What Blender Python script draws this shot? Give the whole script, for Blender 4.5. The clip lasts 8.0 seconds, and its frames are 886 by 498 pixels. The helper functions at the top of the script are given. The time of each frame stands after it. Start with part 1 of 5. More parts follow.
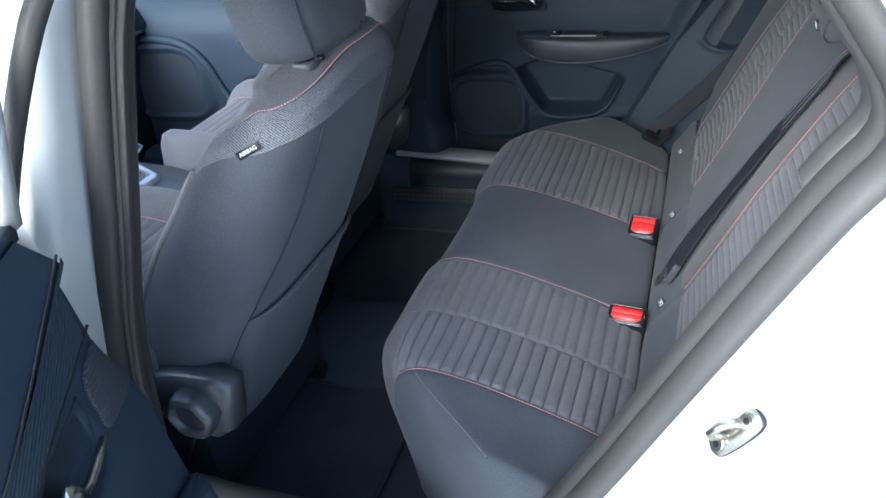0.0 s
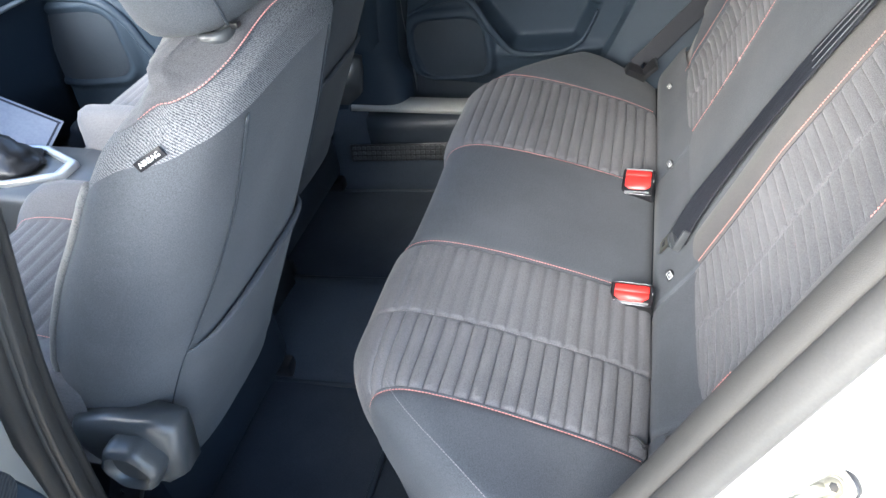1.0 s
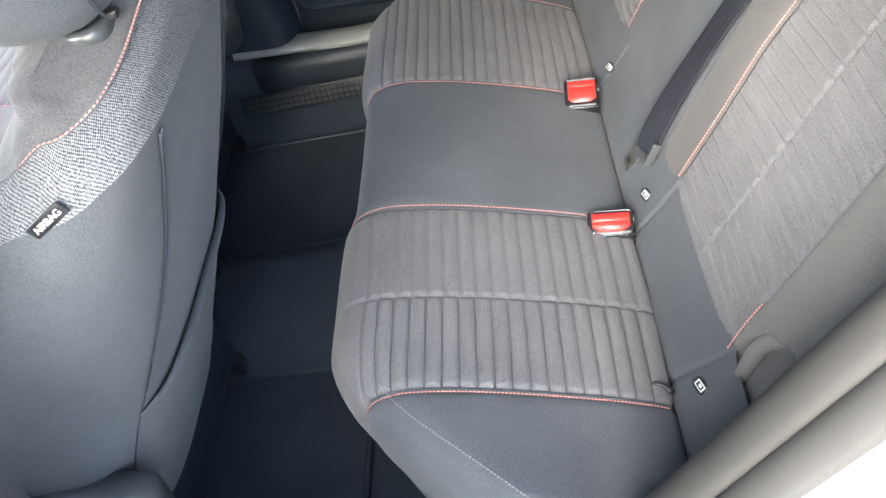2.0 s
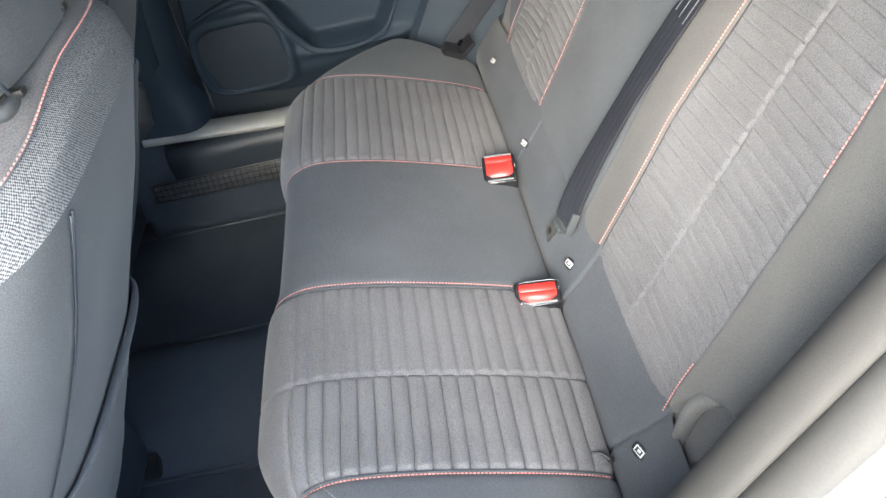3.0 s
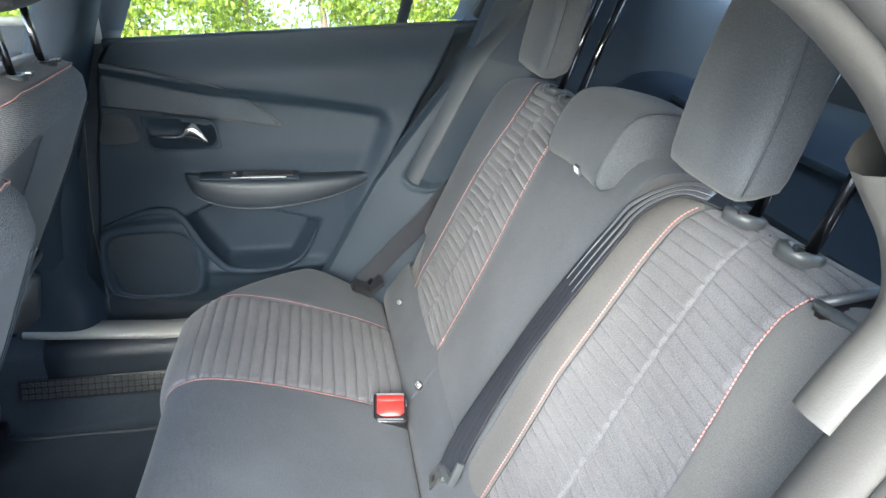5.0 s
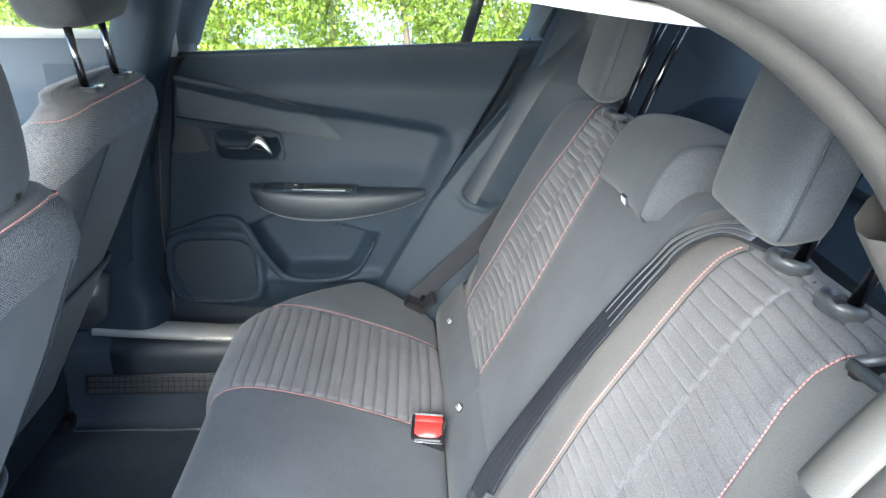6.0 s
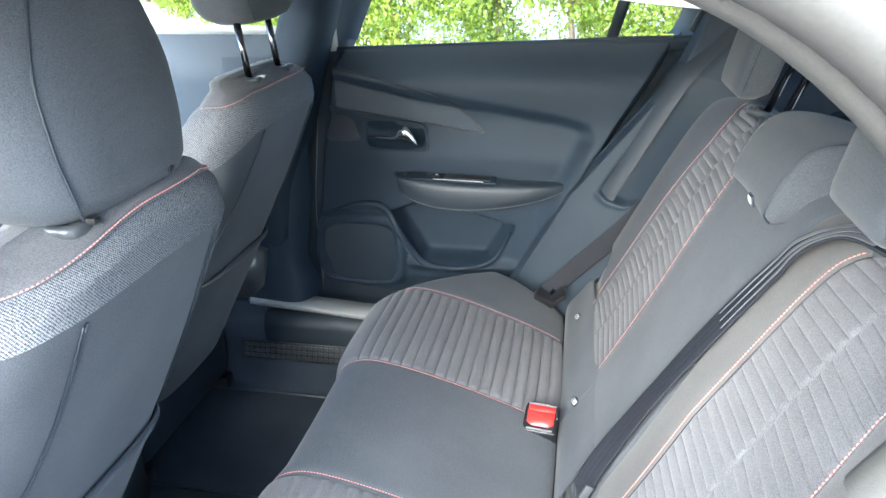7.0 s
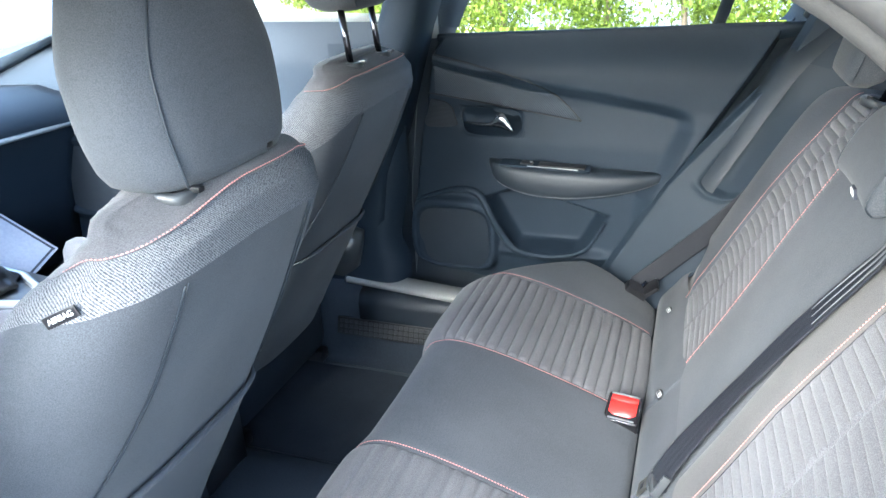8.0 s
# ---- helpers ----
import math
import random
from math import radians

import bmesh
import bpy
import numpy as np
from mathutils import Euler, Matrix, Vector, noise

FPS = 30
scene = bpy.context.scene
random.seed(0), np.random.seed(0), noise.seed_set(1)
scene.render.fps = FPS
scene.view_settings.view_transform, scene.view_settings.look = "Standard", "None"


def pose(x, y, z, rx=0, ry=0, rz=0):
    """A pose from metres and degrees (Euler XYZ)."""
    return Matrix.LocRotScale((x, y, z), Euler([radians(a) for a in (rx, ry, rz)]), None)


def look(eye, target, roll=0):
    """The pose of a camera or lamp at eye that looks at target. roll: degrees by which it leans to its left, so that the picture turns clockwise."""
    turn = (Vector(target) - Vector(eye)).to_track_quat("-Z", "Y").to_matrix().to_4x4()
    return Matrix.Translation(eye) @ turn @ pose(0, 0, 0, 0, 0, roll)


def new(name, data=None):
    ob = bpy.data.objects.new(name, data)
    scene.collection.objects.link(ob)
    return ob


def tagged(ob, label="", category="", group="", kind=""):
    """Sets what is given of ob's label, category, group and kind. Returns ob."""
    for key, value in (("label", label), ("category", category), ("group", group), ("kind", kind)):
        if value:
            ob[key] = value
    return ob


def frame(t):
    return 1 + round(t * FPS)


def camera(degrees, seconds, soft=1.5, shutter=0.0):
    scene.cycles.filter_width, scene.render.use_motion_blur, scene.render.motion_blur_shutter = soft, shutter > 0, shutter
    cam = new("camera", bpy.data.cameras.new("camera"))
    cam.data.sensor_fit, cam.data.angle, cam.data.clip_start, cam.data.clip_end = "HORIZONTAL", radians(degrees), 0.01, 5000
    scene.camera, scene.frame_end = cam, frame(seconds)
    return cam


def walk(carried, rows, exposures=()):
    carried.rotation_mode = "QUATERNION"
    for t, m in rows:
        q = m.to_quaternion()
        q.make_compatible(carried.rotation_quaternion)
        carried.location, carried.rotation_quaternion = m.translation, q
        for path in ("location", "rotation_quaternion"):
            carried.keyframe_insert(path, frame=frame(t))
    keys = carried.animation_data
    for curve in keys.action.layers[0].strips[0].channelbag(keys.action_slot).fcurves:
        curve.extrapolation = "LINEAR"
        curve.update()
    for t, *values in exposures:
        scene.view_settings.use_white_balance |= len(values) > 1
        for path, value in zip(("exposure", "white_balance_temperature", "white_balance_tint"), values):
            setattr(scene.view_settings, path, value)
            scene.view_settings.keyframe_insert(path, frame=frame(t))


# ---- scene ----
cam = camera(62.9, 8.0)

PATH = [
    (0, (0.047, -1.258, 1.55), (-0.606, 0.32, 0.509), -7.9),
    (0.5, (0.017, -1.181, 1.53), (-0.602, 0.387, 0.453), -8.5),
    (1, (-0.021, -1.057, 1.515), (-0.589, 0.434, 0.308), -11.8),
    (1.2, (-0.041, -1.02, 1.513), (-0.578, 0.435, 0.25), -14.0),
    (2.3, (-0.148, -0.908, 1.507), (-0.389, 0.432, 0.042), -18.8),
    (2.5, (-0.142, -0.908, 1.51), (-0.348, 0.451, 0.057), -18.8),
    (3, (-0.151, -0.913, 1.496), (-0.201, 0.579, 0.165), -13.3),
    (3.5, (-0.171, -0.923, 1.491), (-0.039, 0.713, 0.347), -6.2),
    (4, (-0.144, -0.924, 1.496), (0.07, 0.797, 0.499), -4.1),
    (4.5, (-0.148, -0.928, 1.494), (0.151, 0.844, 0.616), -0.8),
    (4.7, (-0.145, -0.926, 1.493), (0.17, 0.861, 0.651), 0.1),
    (5.8, (-0.102, -0.917, 1.495), (0.059, 0.921, 0.724), 0.8),
    (6, (-0.084, -0.914, 1.505), (0.003, 0.927, 0.729), 0.6),
    (6.5, (-0.065, -0.93, 1.514), (-0.207, 0.904, 0.73), -0.4),
    (7, (-0.019, -0.944, 1.503), (-0.372, 0.864, 0.724), -1.2),
    (7.5, (-0.007, -0.958, 1.497), (-0.521, 0.809, 0.713), -1.8),
    (8, (0.008, -0.961, 1.498), (-0.611, 0.767, 0.704), -2.3),
]
walk(cam, [(t, look(eye, target, roll)) for t, eye, target, roll in PATH], [(0.0, 2.42, 5300, 6), (0.5, 3.10, 5500, 7), (1.2, 3.48, 6050, 7), (2.5, 3.62, 6300, 6), (4.5, 3.83, 5950, 4), (6.0, 3.77, 5700, 3), (8.0, 3.87, 5600, 4)])

# ---------- world and light ----------
SUN_EL, SUN_AZ = radians(28), radians(198)
world = bpy.data.worlds.new("sky")
scene.world = world
world.use_nodes = True
wn = world.node_tree
sky = wn.nodes.new("ShaderNodeTexSky")
sky.sky_type, sky.sun_disc, sky.sun_elevation, sky.sun_rotation = "NISHITA", False, SUN_EL, SUN_AZ
sky.air_density, sky.dust_density = 1.0, 2.5
wn.links.new(sky.outputs["Color"], wn.nodes["Background"].inputs["Color"])
wn.nodes["Background"].inputs["Strength"].default_value = 0.15
sun = new("sun", bpy.data.lights.new("sun", "SUN"))
sun.data.energy, sun.data.angle, sun.data.color = 1.4, radians(45), (1.0, 0.95, 0.88)
sun.matrix_world = look((math.sin(SUN_AZ) * math.cos(SUN_EL) * 20, math.cos(SUN_AZ) * math.cos(SUN_EL) * 20, math.sin(SUN_EL) * 20), (0, 0, 0))


# ---------- materials ----------
def base_material(name, color, rough=0.6, metal=0.0, spec=0.5):
    m = bpy.data.materials.new(name)
    m.use_nodes = True
    b = m.node_tree.nodes["Principled BSDF"]
    b.inputs["Base Color"].default_value = (*color, 1)
    b.inputs["Roughness"].default_value = rough
    b.inputs["Metallic"].default_value = metal
    b.inputs["Specular IOR Level"].default_value = spec
    return m, m.node_tree, b


def node(nt, kind, **values):
    n = nt.nodes.new(kind)
    for key, value in values.items():
        n.inputs[key].default_value = value
    return n


def surface(name, dark, light, rough, grain, stain, bump, metal=0.0, spec=0.5, stretch=(1, 1, 1), sheen=0.0):
    """Two-scale varied surface: fine grain (in mm) and broad stains, with relief."""
    m, nt, b = base_material(name, dark, rough, metal, spec)
    tc = nt.nodes.new("ShaderNodeTexCoord")
    mp = node(nt, "ShaderNodeMapping", Scale=stretch)
    nt.links.new(tc.outputs["Object"], mp.inputs["Vector"])
    fine = node(nt, "ShaderNodeTexNoise", Scale=1000 / grain, Detail=3.0, Roughness=0.6)
    broad = node(nt, "ShaderNodeTexNoise", Scale=stain, Detail=4.0, Roughness=0.6)
    nt.links.new(mp.outputs["Vector"], fine.inputs["Vector"])
    nt.links.new(tc.outputs["Object"], broad.inputs["Vector"])
    mix = node(nt, "ShaderNodeMath")
    mix.operation = "MULTIPLY_ADD"
    mix.inputs[1].default_value = 0.6
    nt.links.new(fine.outputs["Fac"], mix.inputs[0])
    half = node(nt, "ShaderNodeMath")
    half.operation = "MULTIPLY"
    half.inputs[1].default_value = 0.4
    nt.links.new(broad.outputs["Fac"], half.inputs[0])
    nt.links.new(half.outputs[0], mix.inputs[2])
    ramp = nt.nodes.new("ShaderNodeValToRGB")
    ramp.color_ramp.elements[0].position, ramp.color_ramp.elements[0].color = 0.3, (*dark, 1)
    ramp.color_ramp.elements[1].position, ramp.color_ramp.elements[1].color = 0.7, (*light, 1)
    nt.links.new(mix.outputs[0], ramp.inputs["Fac"])
    nt.links.new(ramp.outputs["Color"], b.inputs["Base Color"])
    rr = node(nt, "ShaderNodeMapRange")
    rr.inputs["To Min"].default_value, rr.inputs["To Max"].default_value = max(0.02, rough - 0.08), min(1, rough + 0.08)
    nt.links.new(broad.outputs["Fac"], rr.inputs["Value"])
    nt.links.new(rr.outputs["Result"], b.inputs["Roughness"])
    bp = node(nt, "ShaderNodeBump", Strength=bump, Distance=0.0006)
    nt.links.new(fine.outputs["Fac"], bp.inputs["Height"])
    nt.links.new(bp.outputs["Normal"], b.inputs["Normal"])
    if sheen:
        b.inputs["Sheen Weight"].default_value = sheen
        b.inputs["Sheen Roughness"].default_value = 0.5
    return m


def cloth(name, dark, light, pitch, bump=0.5, angle=0.6, contrast=0.5, sheen=0.25):
    """Woven cloth: small thread knots of the given pitch in metres, with heathered yarn."""
    m, nt, b = base_material(name, dark, 0.9, 0, 0.25)
    tc = nt.nodes.new("ShaderNodeTexCoord")
    cells = node(nt, "ShaderNodeTexVoronoi", Scale=1.0 / pitch, Randomness=0.55)
    nt.links.new(tc.outputs["Object"], cells.inputs["Vector"])
    knot = node(nt, "ShaderNodeMath")
    knot.operation = "SUBTRACT"
    knot.inputs[0].default_value = 0.75
    nt.links.new(cells.outputs["Distance"], knot.inputs[1])
    yarn = node(nt, "ShaderNodeTexNoise", Scale=1.1 / pitch, Detail=2.0)
    broad = node(nt, "ShaderNodeTexNoise", Scale=7.0, Detail=4.0)
    for n in (yarn, broad):
        nt.links.new(tc.outputs["Object"], n.inputs["Vector"])
    add = node(nt, "ShaderNodeMath")
    add.operation = "MULTIPLY_ADD"
    add.inputs[1].default_value = contrast
    nt.links.new(knot.outputs[0], add.inputs[0])
    nt.links.new(yarn.outputs["Fac"], add.inputs[2])
    add2 = node(nt, "ShaderNodeMath")
    add2.operation = "MULTIPLY_ADD"
    add2.inputs[1].default_value = 0.5
    nt.links.new(broad.outputs["Fac"], add2.inputs[0])
    nt.links.new(add.outputs[0], add2.inputs[2])
    ramp = nt.nodes.new("ShaderNodeValToRGB")
    ramp.color_ramp.elements[0].position, ramp.color_ramp.elements[0].color = 0.62, (*dark, 1)
    ramp.color_ramp.elements[1].position, ramp.color_ramp.elements[1].color = 1.1 if contrast > 1 else 1.0, (*light, 1)
    nt.links.new(add2.outputs[0], ramp.inputs["Fac"])
    nt.links.new(ramp.outputs["Color"], b.inputs["Base Color"])
    bp = node(nt, "ShaderNodeBump", Strength=bump, Distance=pitch * 0.5)
    nt.links.new(add.outputs[0], bp.inputs["Height"])
    nt.links.new(bp.outputs["Normal"], b.inputs["Normal"])
    b.inputs["Sheen Weight"].default_value = sheen
    b.inputs["Sheen Roughness"].default_value = 0.45
    return m


def stripes(name, dark, light, pitch, turn, rough=0.5):
    """Fine diagonal relief lines on moulded plastic."""
    m, nt, b = base_material(name, dark, rough)
    tc = nt.nodes.new("ShaderNodeTexCoord")
    mp = node(nt, "ShaderNodeMapping", Rotation=turn)
    nt.links.new(tc.outputs["Object"], mp.inputs["Vector"])
    w = node(nt, "ShaderNodeTexWave", Scale=0.314 / pitch)
    nt.links.new(mp.outputs["Vector"], w.inputs["Vector"])
    ramp = nt.nodes.new("ShaderNodeValToRGB")
    ramp.color_ramp.elements[0].color, ramp.color_ramp.elements[1].color = (*dark, 1), (*light, 1)
    nt.links.new(w.outputs["Fac"], ramp.inputs["Fac"])
    nt.links.new(ramp.outputs["Color"], b.inputs["Base Color"])
    bp = node(nt, "ShaderNodeBump", Strength=0.7, Distance=0.001)
    nt.links.new(w.outputs["Fac"], bp.inputs["Height"])
    nt.links.new(bp.outputs["Normal"], b.inputs["Normal"])
    return m


def heather(name):
    """Coarse two-tone basket weave: pale yarn squares over a dark ground, unevenly dyed."""
    m, nt, b = base_material(name, (0.2, 0.2, 0.22), 0.9, 0, 0.25)
    tc = nt.nodes.new("ShaderNodeTexCoord")
    threads = []
    for turn in ((0.0, 0.0, 0.0), (0.0, 0.0, 1.5708)):
        mp = node(nt, "ShaderNodeMapping", Rotation=turn)
        nt.links.new(tc.outputs["UV"], mp.inputs["Vector"])
        w = node(nt, "ShaderNodeTexWave", Scale=0.314 / 0.0030, Distortion=1.0)
        nt.links.new(mp.outputs["Vector"], w.inputs["Vector"])
        c = node(nt, "ShaderNodeMath")
        c.operation = "SUBTRACT"
        c.inputs[1].default_value = 0.5
        nt.links.new(w.outputs["Fac"], c.inputs[0])
        threads.append(c)
    over = node(nt, "ShaderNodeMath")
    over.operation = "MULTIPLY"
    nt.links.new(threads[0].outputs[0], over.inputs[0])
    nt.links.new(threads[1].outputs[0], over.inputs[1])
    dye = node(nt, "ShaderNodeTexNoise", Scale=620.0, Detail=2.0)
    nt.links.new(tc.outputs["Object"], dye.inputs["Vector"])
    add = node(nt, "ShaderNodeMath")
    add.operation = "MULTIPLY_ADD"
    add.inputs[1].default_value = 1.3
    nt.links.new(over.outputs[0], add.inputs[0])
    nt.links.new(dye.outputs["Fac"], add.inputs[2])
    ramp = nt.nodes.new("ShaderNodeValToRGB")
    ramp.color_ramp.elements[0].position, ramp.color_ramp.elements[0].color = 0.34, (0.030, 0.034, 0.042, 1)
    ramp.color_ramp.elements[1].position, ramp.color_ramp.elements[1].color = 0.66, (0.205, 0.208, 0.218, 1)
    nt.links.new(add.outputs[0], ramp.inputs["Fac"])
    nt.links.new(ramp.outputs["Color"], b.inputs["Base Color"])
    bp = node(nt, "ShaderNodeBump", Strength=0.5, Distance=0.0007)
    nt.links.new(add.outputs[0], bp.inputs["Height"])
    nt.links.new(bp.outputs["Normal"], b.inputs["Normal"])
    return m


M_RIB = cloth("ribbed_cloth", (0.070, 0.0695, 0.075), (0.130, 0.1285, 0.136), 0.0013, 0.45, 0.7, 0.35, 0.12)
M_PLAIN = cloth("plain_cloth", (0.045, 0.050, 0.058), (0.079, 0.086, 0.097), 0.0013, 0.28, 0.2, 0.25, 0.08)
# plain cloth again, paler and warmer: near-side daylight put into its colour
M_PLAIN_LIT = cloth("plain_cloth_lit", (0.085, 0.084, 0.083), (0.138, 0.135, 0.131), 0.0011, 0.3, 0.2, 0.3, 0.10)
# cloth beside the belt, tinted warm to paint in daylight from the doorway
M_STRIP_LIT = cloth("strip_cloth_lit", (0.058, 0.057, 0.058), (0.098, 0.095, 0.094), 0.0011, 0.3, 0.2, 0.3, 0.10)
M_EDGE = cloth("bolster_edge_cloth", (0.10, 0.10, 0.10), (0.19, 0.185, 0.18), 0.0016, 0.5, 0.2, 0.5, 0.10)
M_HEATHER = heather("heather_cloth")
M_BELT = surface("belt_webbing", (0.011, 0.012, 0.016), (0.021, 0.023, 0.029), 0.55, 1.5, 8.0, 0.35, spec=0.25, stretch=(1, 6, 1))
# pale metallic stand-in for the sheen on the upper webbing
M_BELT_SHEEN = surface("webbing_sheen_stripe", (0.22, 0.22, 0.225), (0.32, 0.32, 0.33), 0.36, 1.5, 8.0, 0.35, 0.7, stretch=(1, 6, 1))
M_CARPET = surface("carpet", (0.020, 0.026, 0.035), (0.045, 0.055, 0.069), 0.95, 2.5, 5.0, 0.9, spec=0.2)
M_MAT = surface("floor_mat_pile", (0.0185, 0.0235, 0.0315), (0.042, 0.0505, 0.064), 0.95, 1.6, 9.0, 1.0, spec=0.2)
M_PLASTIC = surface("grained_plastic", (0.011, 0.019, 0.030), (0.019, 0.030, 0.045), 0.60, 1.4, 3.0, 0.25, spec=0.24)
M_PLASTIC_D = surface("dark_plastic", (0.012, 0.0175, 0.025), (0.021, 0.028, 0.037), 0.50, 1.4, 4.0, 0.25)
M_TRIMGREY = surface("pillar_trim_plastic", (0.013, 0.022, 0.033), (0.022, 0.033, 0.047), 0.6, 1.4, 3.0, 0.25, spec=0.35)
M_FLOCK = surface("flocked_seal", (0.028, 0.0272, 0.0258), (0.044, 0.0425, 0.040), 0.85, 1.2, 8.0, 0.35)
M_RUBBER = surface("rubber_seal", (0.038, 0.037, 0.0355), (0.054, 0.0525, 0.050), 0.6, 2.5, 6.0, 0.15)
# front-door rubber; on the pillar, a copy of M_RUBBER with shade painted in
M_SEAL = surface("dark_and_shaded_seal", (0.018, 0.018, 0.018), (0.032, 0.031, 0.030), 0.55, 2.5, 6.0, 0.3)
M_PAINT = surface("white_body_paint", (0.33, 0.34, 0.335), (0.38, 0.385, 0.375), 0.22, 60.0, 4.0, 0.02)
M_CHROME = surface("brushed_chrome", (0.66, 0.65, 0.62), (0.80, 0.79, 0.76), 0.22, 1.0, 5.0, 0.05, 1.0, stretch=(1, 1, 12))
M_STEEL = surface("zinc_steel", (0.45, 0.43, 0.36), (0.62, 0.60, 0.52), 0.32, 2.0, 30.0, 0.15, 1.0)
M_POST = surface("dark_chrome_post", (0.10, 0.10, 0.11), (0.16, 0.16, 0.17), 0.2, 2.0, 20.0, 0.05, 1.0)
M_GUIDE = surface("satin_grey_plastic", (0.040, 0.044, 0.048), (0.060, 0.064, 0.068), 0.34, 2.0, 12.0, 0.1)
M_RED = surface("red_button_plastic", (0.55, 0.022, 0.018), (0.68, 0.035, 0.028), 0.35, 3.0, 20.0, 0.08)
M_BLACK = surface("black_gloss_plastic", (0.010, 0.010, 0.012), (0.018, 0.018, 0.020), 0.3, 2.0, 12.0, 0.08)
M_STITCH = surface("red_thread", (0.50, 0.14, 0.12), (0.76, 0.38, 0.34), 0.8, 2.0, 60.0, 0.3)
M_STITCH_D = surface("grey_thread", (0.10, 0.10, 0.11), (0.20, 0.20, 0.21), 0.8, 2.0, 60.0, 0.3)
M_TAG = surface("woven_tag_white", (0.70, 0.70, 0.68), (0.80, 0.80, 0.78), 0.7, 1.0, 40.0, 0.1)
M_PALETRIM = surface("pale_pillar_plastic", (0.040, 0.0395, 0.0375), (0.055, 0.054, 0.051), 0.6, 1.4, 4.0, 0.25)
M_HEADLINER = surface("headliner_felt", (0.46, 0.455, 0.44), (0.54, 0.535, 0.52), 0.95, 1.5, 5.0, 0.4)
M_SILVER = surface("silver_trim", (0.45, 0.46, 0.47), (0.58, 0.59, 0.60), 0.35, 2.0, 9.0, 0.05, 0.8)
M_SILL = surface("sill_plate_metal", (0.30, 0.30, 0.28), (0.40, 0.40, 0.38), 0.6, 2.0, 9.0, 0.1, 0.3)
M_INSERT = stripes("line_relief_insert", (0.012, 0.021, 0.033), (0.023, 0.036, 0.053), 0.0040, (0, 0.75, 0), 0.45)
M_MESH = stripes("speaker_mesh", (0.008, 0.014, 0.022), (0.017, 0.026, 0.038), 0.0025, (0, 0.2, 0), 0.6)
M_TWEETER = stripes("tweeter_mesh", (0.012, 0.015, 0.020), (0.040, 0.046, 0.055), 0.0030, (0, 1.5708, 0), 0.6)
M_PAPER = surface("printed_sheet", (0.24, 0.27, 0.34), (0.32, 0.35, 0.42), 0.6, 8.0, 12.0, 0.02)
M_NAVY = surface("dark_print", (0.02, 0.024, 0.04), (0.03, 0.034, 0.05), 0.5, 5.0, 12.0, 0.02)
M_PAVING = surface("pale_concrete_paving", (0.40, 0.40, 0.39), (0.54, 0.54, 0.52), 0.9, 9.0, 1.2, 0.6)
M_WALL = surface("pale_render_wall", (0.62, 0.60, 0.55), (0.75, 0.72, 0.66), 0.9, 12.0, 0.7, 0.3)
M_BARK = surface("hedge_bark", (0.10, 0.075, 0.05), (0.22, 0.17, 0.12), 0.9, 6.0, 6.0, 0.8)


def leaf_material():
    m, nt, b = base_material("hedge_leaf", (0.1, 0.2, 0.04), 0.5)
    geo = nt.nodes.new("ShaderNodeNewGeometry")
    ramp = nt.nodes.new("ShaderNodeValToRGB")
    ramp.color_ramp.elements[0].color = (0.085, 0.130, 0.010, 1)
    ramp.color_ramp.elements[1].color = (0.22, 0.30, 0.030, 1)
    nt.links.new(geo.outputs["Random Per Island"], ramp.inputs["Fac"])
    nt.links.new(ramp.outputs["Color"], b.inputs["Base Color"])
    tr = nt.nodes.new("ShaderNodeBsdfTranslucent")
    nt.links.new(ramp.outputs["Color"], tr.inputs["Color"])
    mix = nt.nodes.new("ShaderNodeMixShader")
    mix.inputs["Fac"].default_value = 0.4
    nt.links.new(b.outputs["BSDF"], mix.inputs[1])
    nt.links.new(tr.outputs["BSDF"], mix.inputs[2])
    nt.links.new(mix.outputs["Shader"], nt.nodes["Material Output"].inputs["Surface"])
    return m


M_LEAF = leaf_material()


def glass_material(name, tint, rough=0.0):
    m, nt, b = base_material(name, tint, rough)
    b.inputs["Transmission Weight"].default_value = 1.0
    b.inputs["IOR"].default_value = 1.45
    return m


M_GLASS = glass_material("window_glass", (0.93, 0.96, 0.94))
M_PRIVACY = glass_material("privacy_glass", (0.10, 0.12, 0.15))


# ---------- mesh helpers ----------
def mesh_object(name, verts, faces, mat, parent=None, label="", smooth=True):
    me = bpy.data.meshes.new(name)
    me.from_pydata([tuple(v) for v in verts], [], faces)
    me.update()
    if smooth:
        me.polygons.foreach_set("use_smooth", [True] * len(me.polygons))
    me.materials.append(mat)
    ob = new(name, me)
    if parent:
        ob.parent = parent
    if label:
        ob["label"] = label
    return ob


def part(name, bm, mat, parent=None, label="", smooth=True):
    me = bpy.data.meshes.new(name)
    bmesh.ops.recalc_face_normals(bm, faces=bm.faces)
    bm.to_mesh(me)
    bm.free()
    if smooth:
        me.polygons.foreach_set("use_smooth", [True] * len(me.polygons))
        me.set_sharp_from_angle(angle=radians(38))
    me.materials.append(mat)
    ob = new(name, me)
    if parent:
        ob.parent = parent
    if label:
        ob["label"] = label
    return ob


def thing(name, label, category, group="", kind="", at=(0, 0, 0)):
    ob = new(name)
    ob.empty_display_size = 0.05
    return tagged(ob, label, category, group, kind)


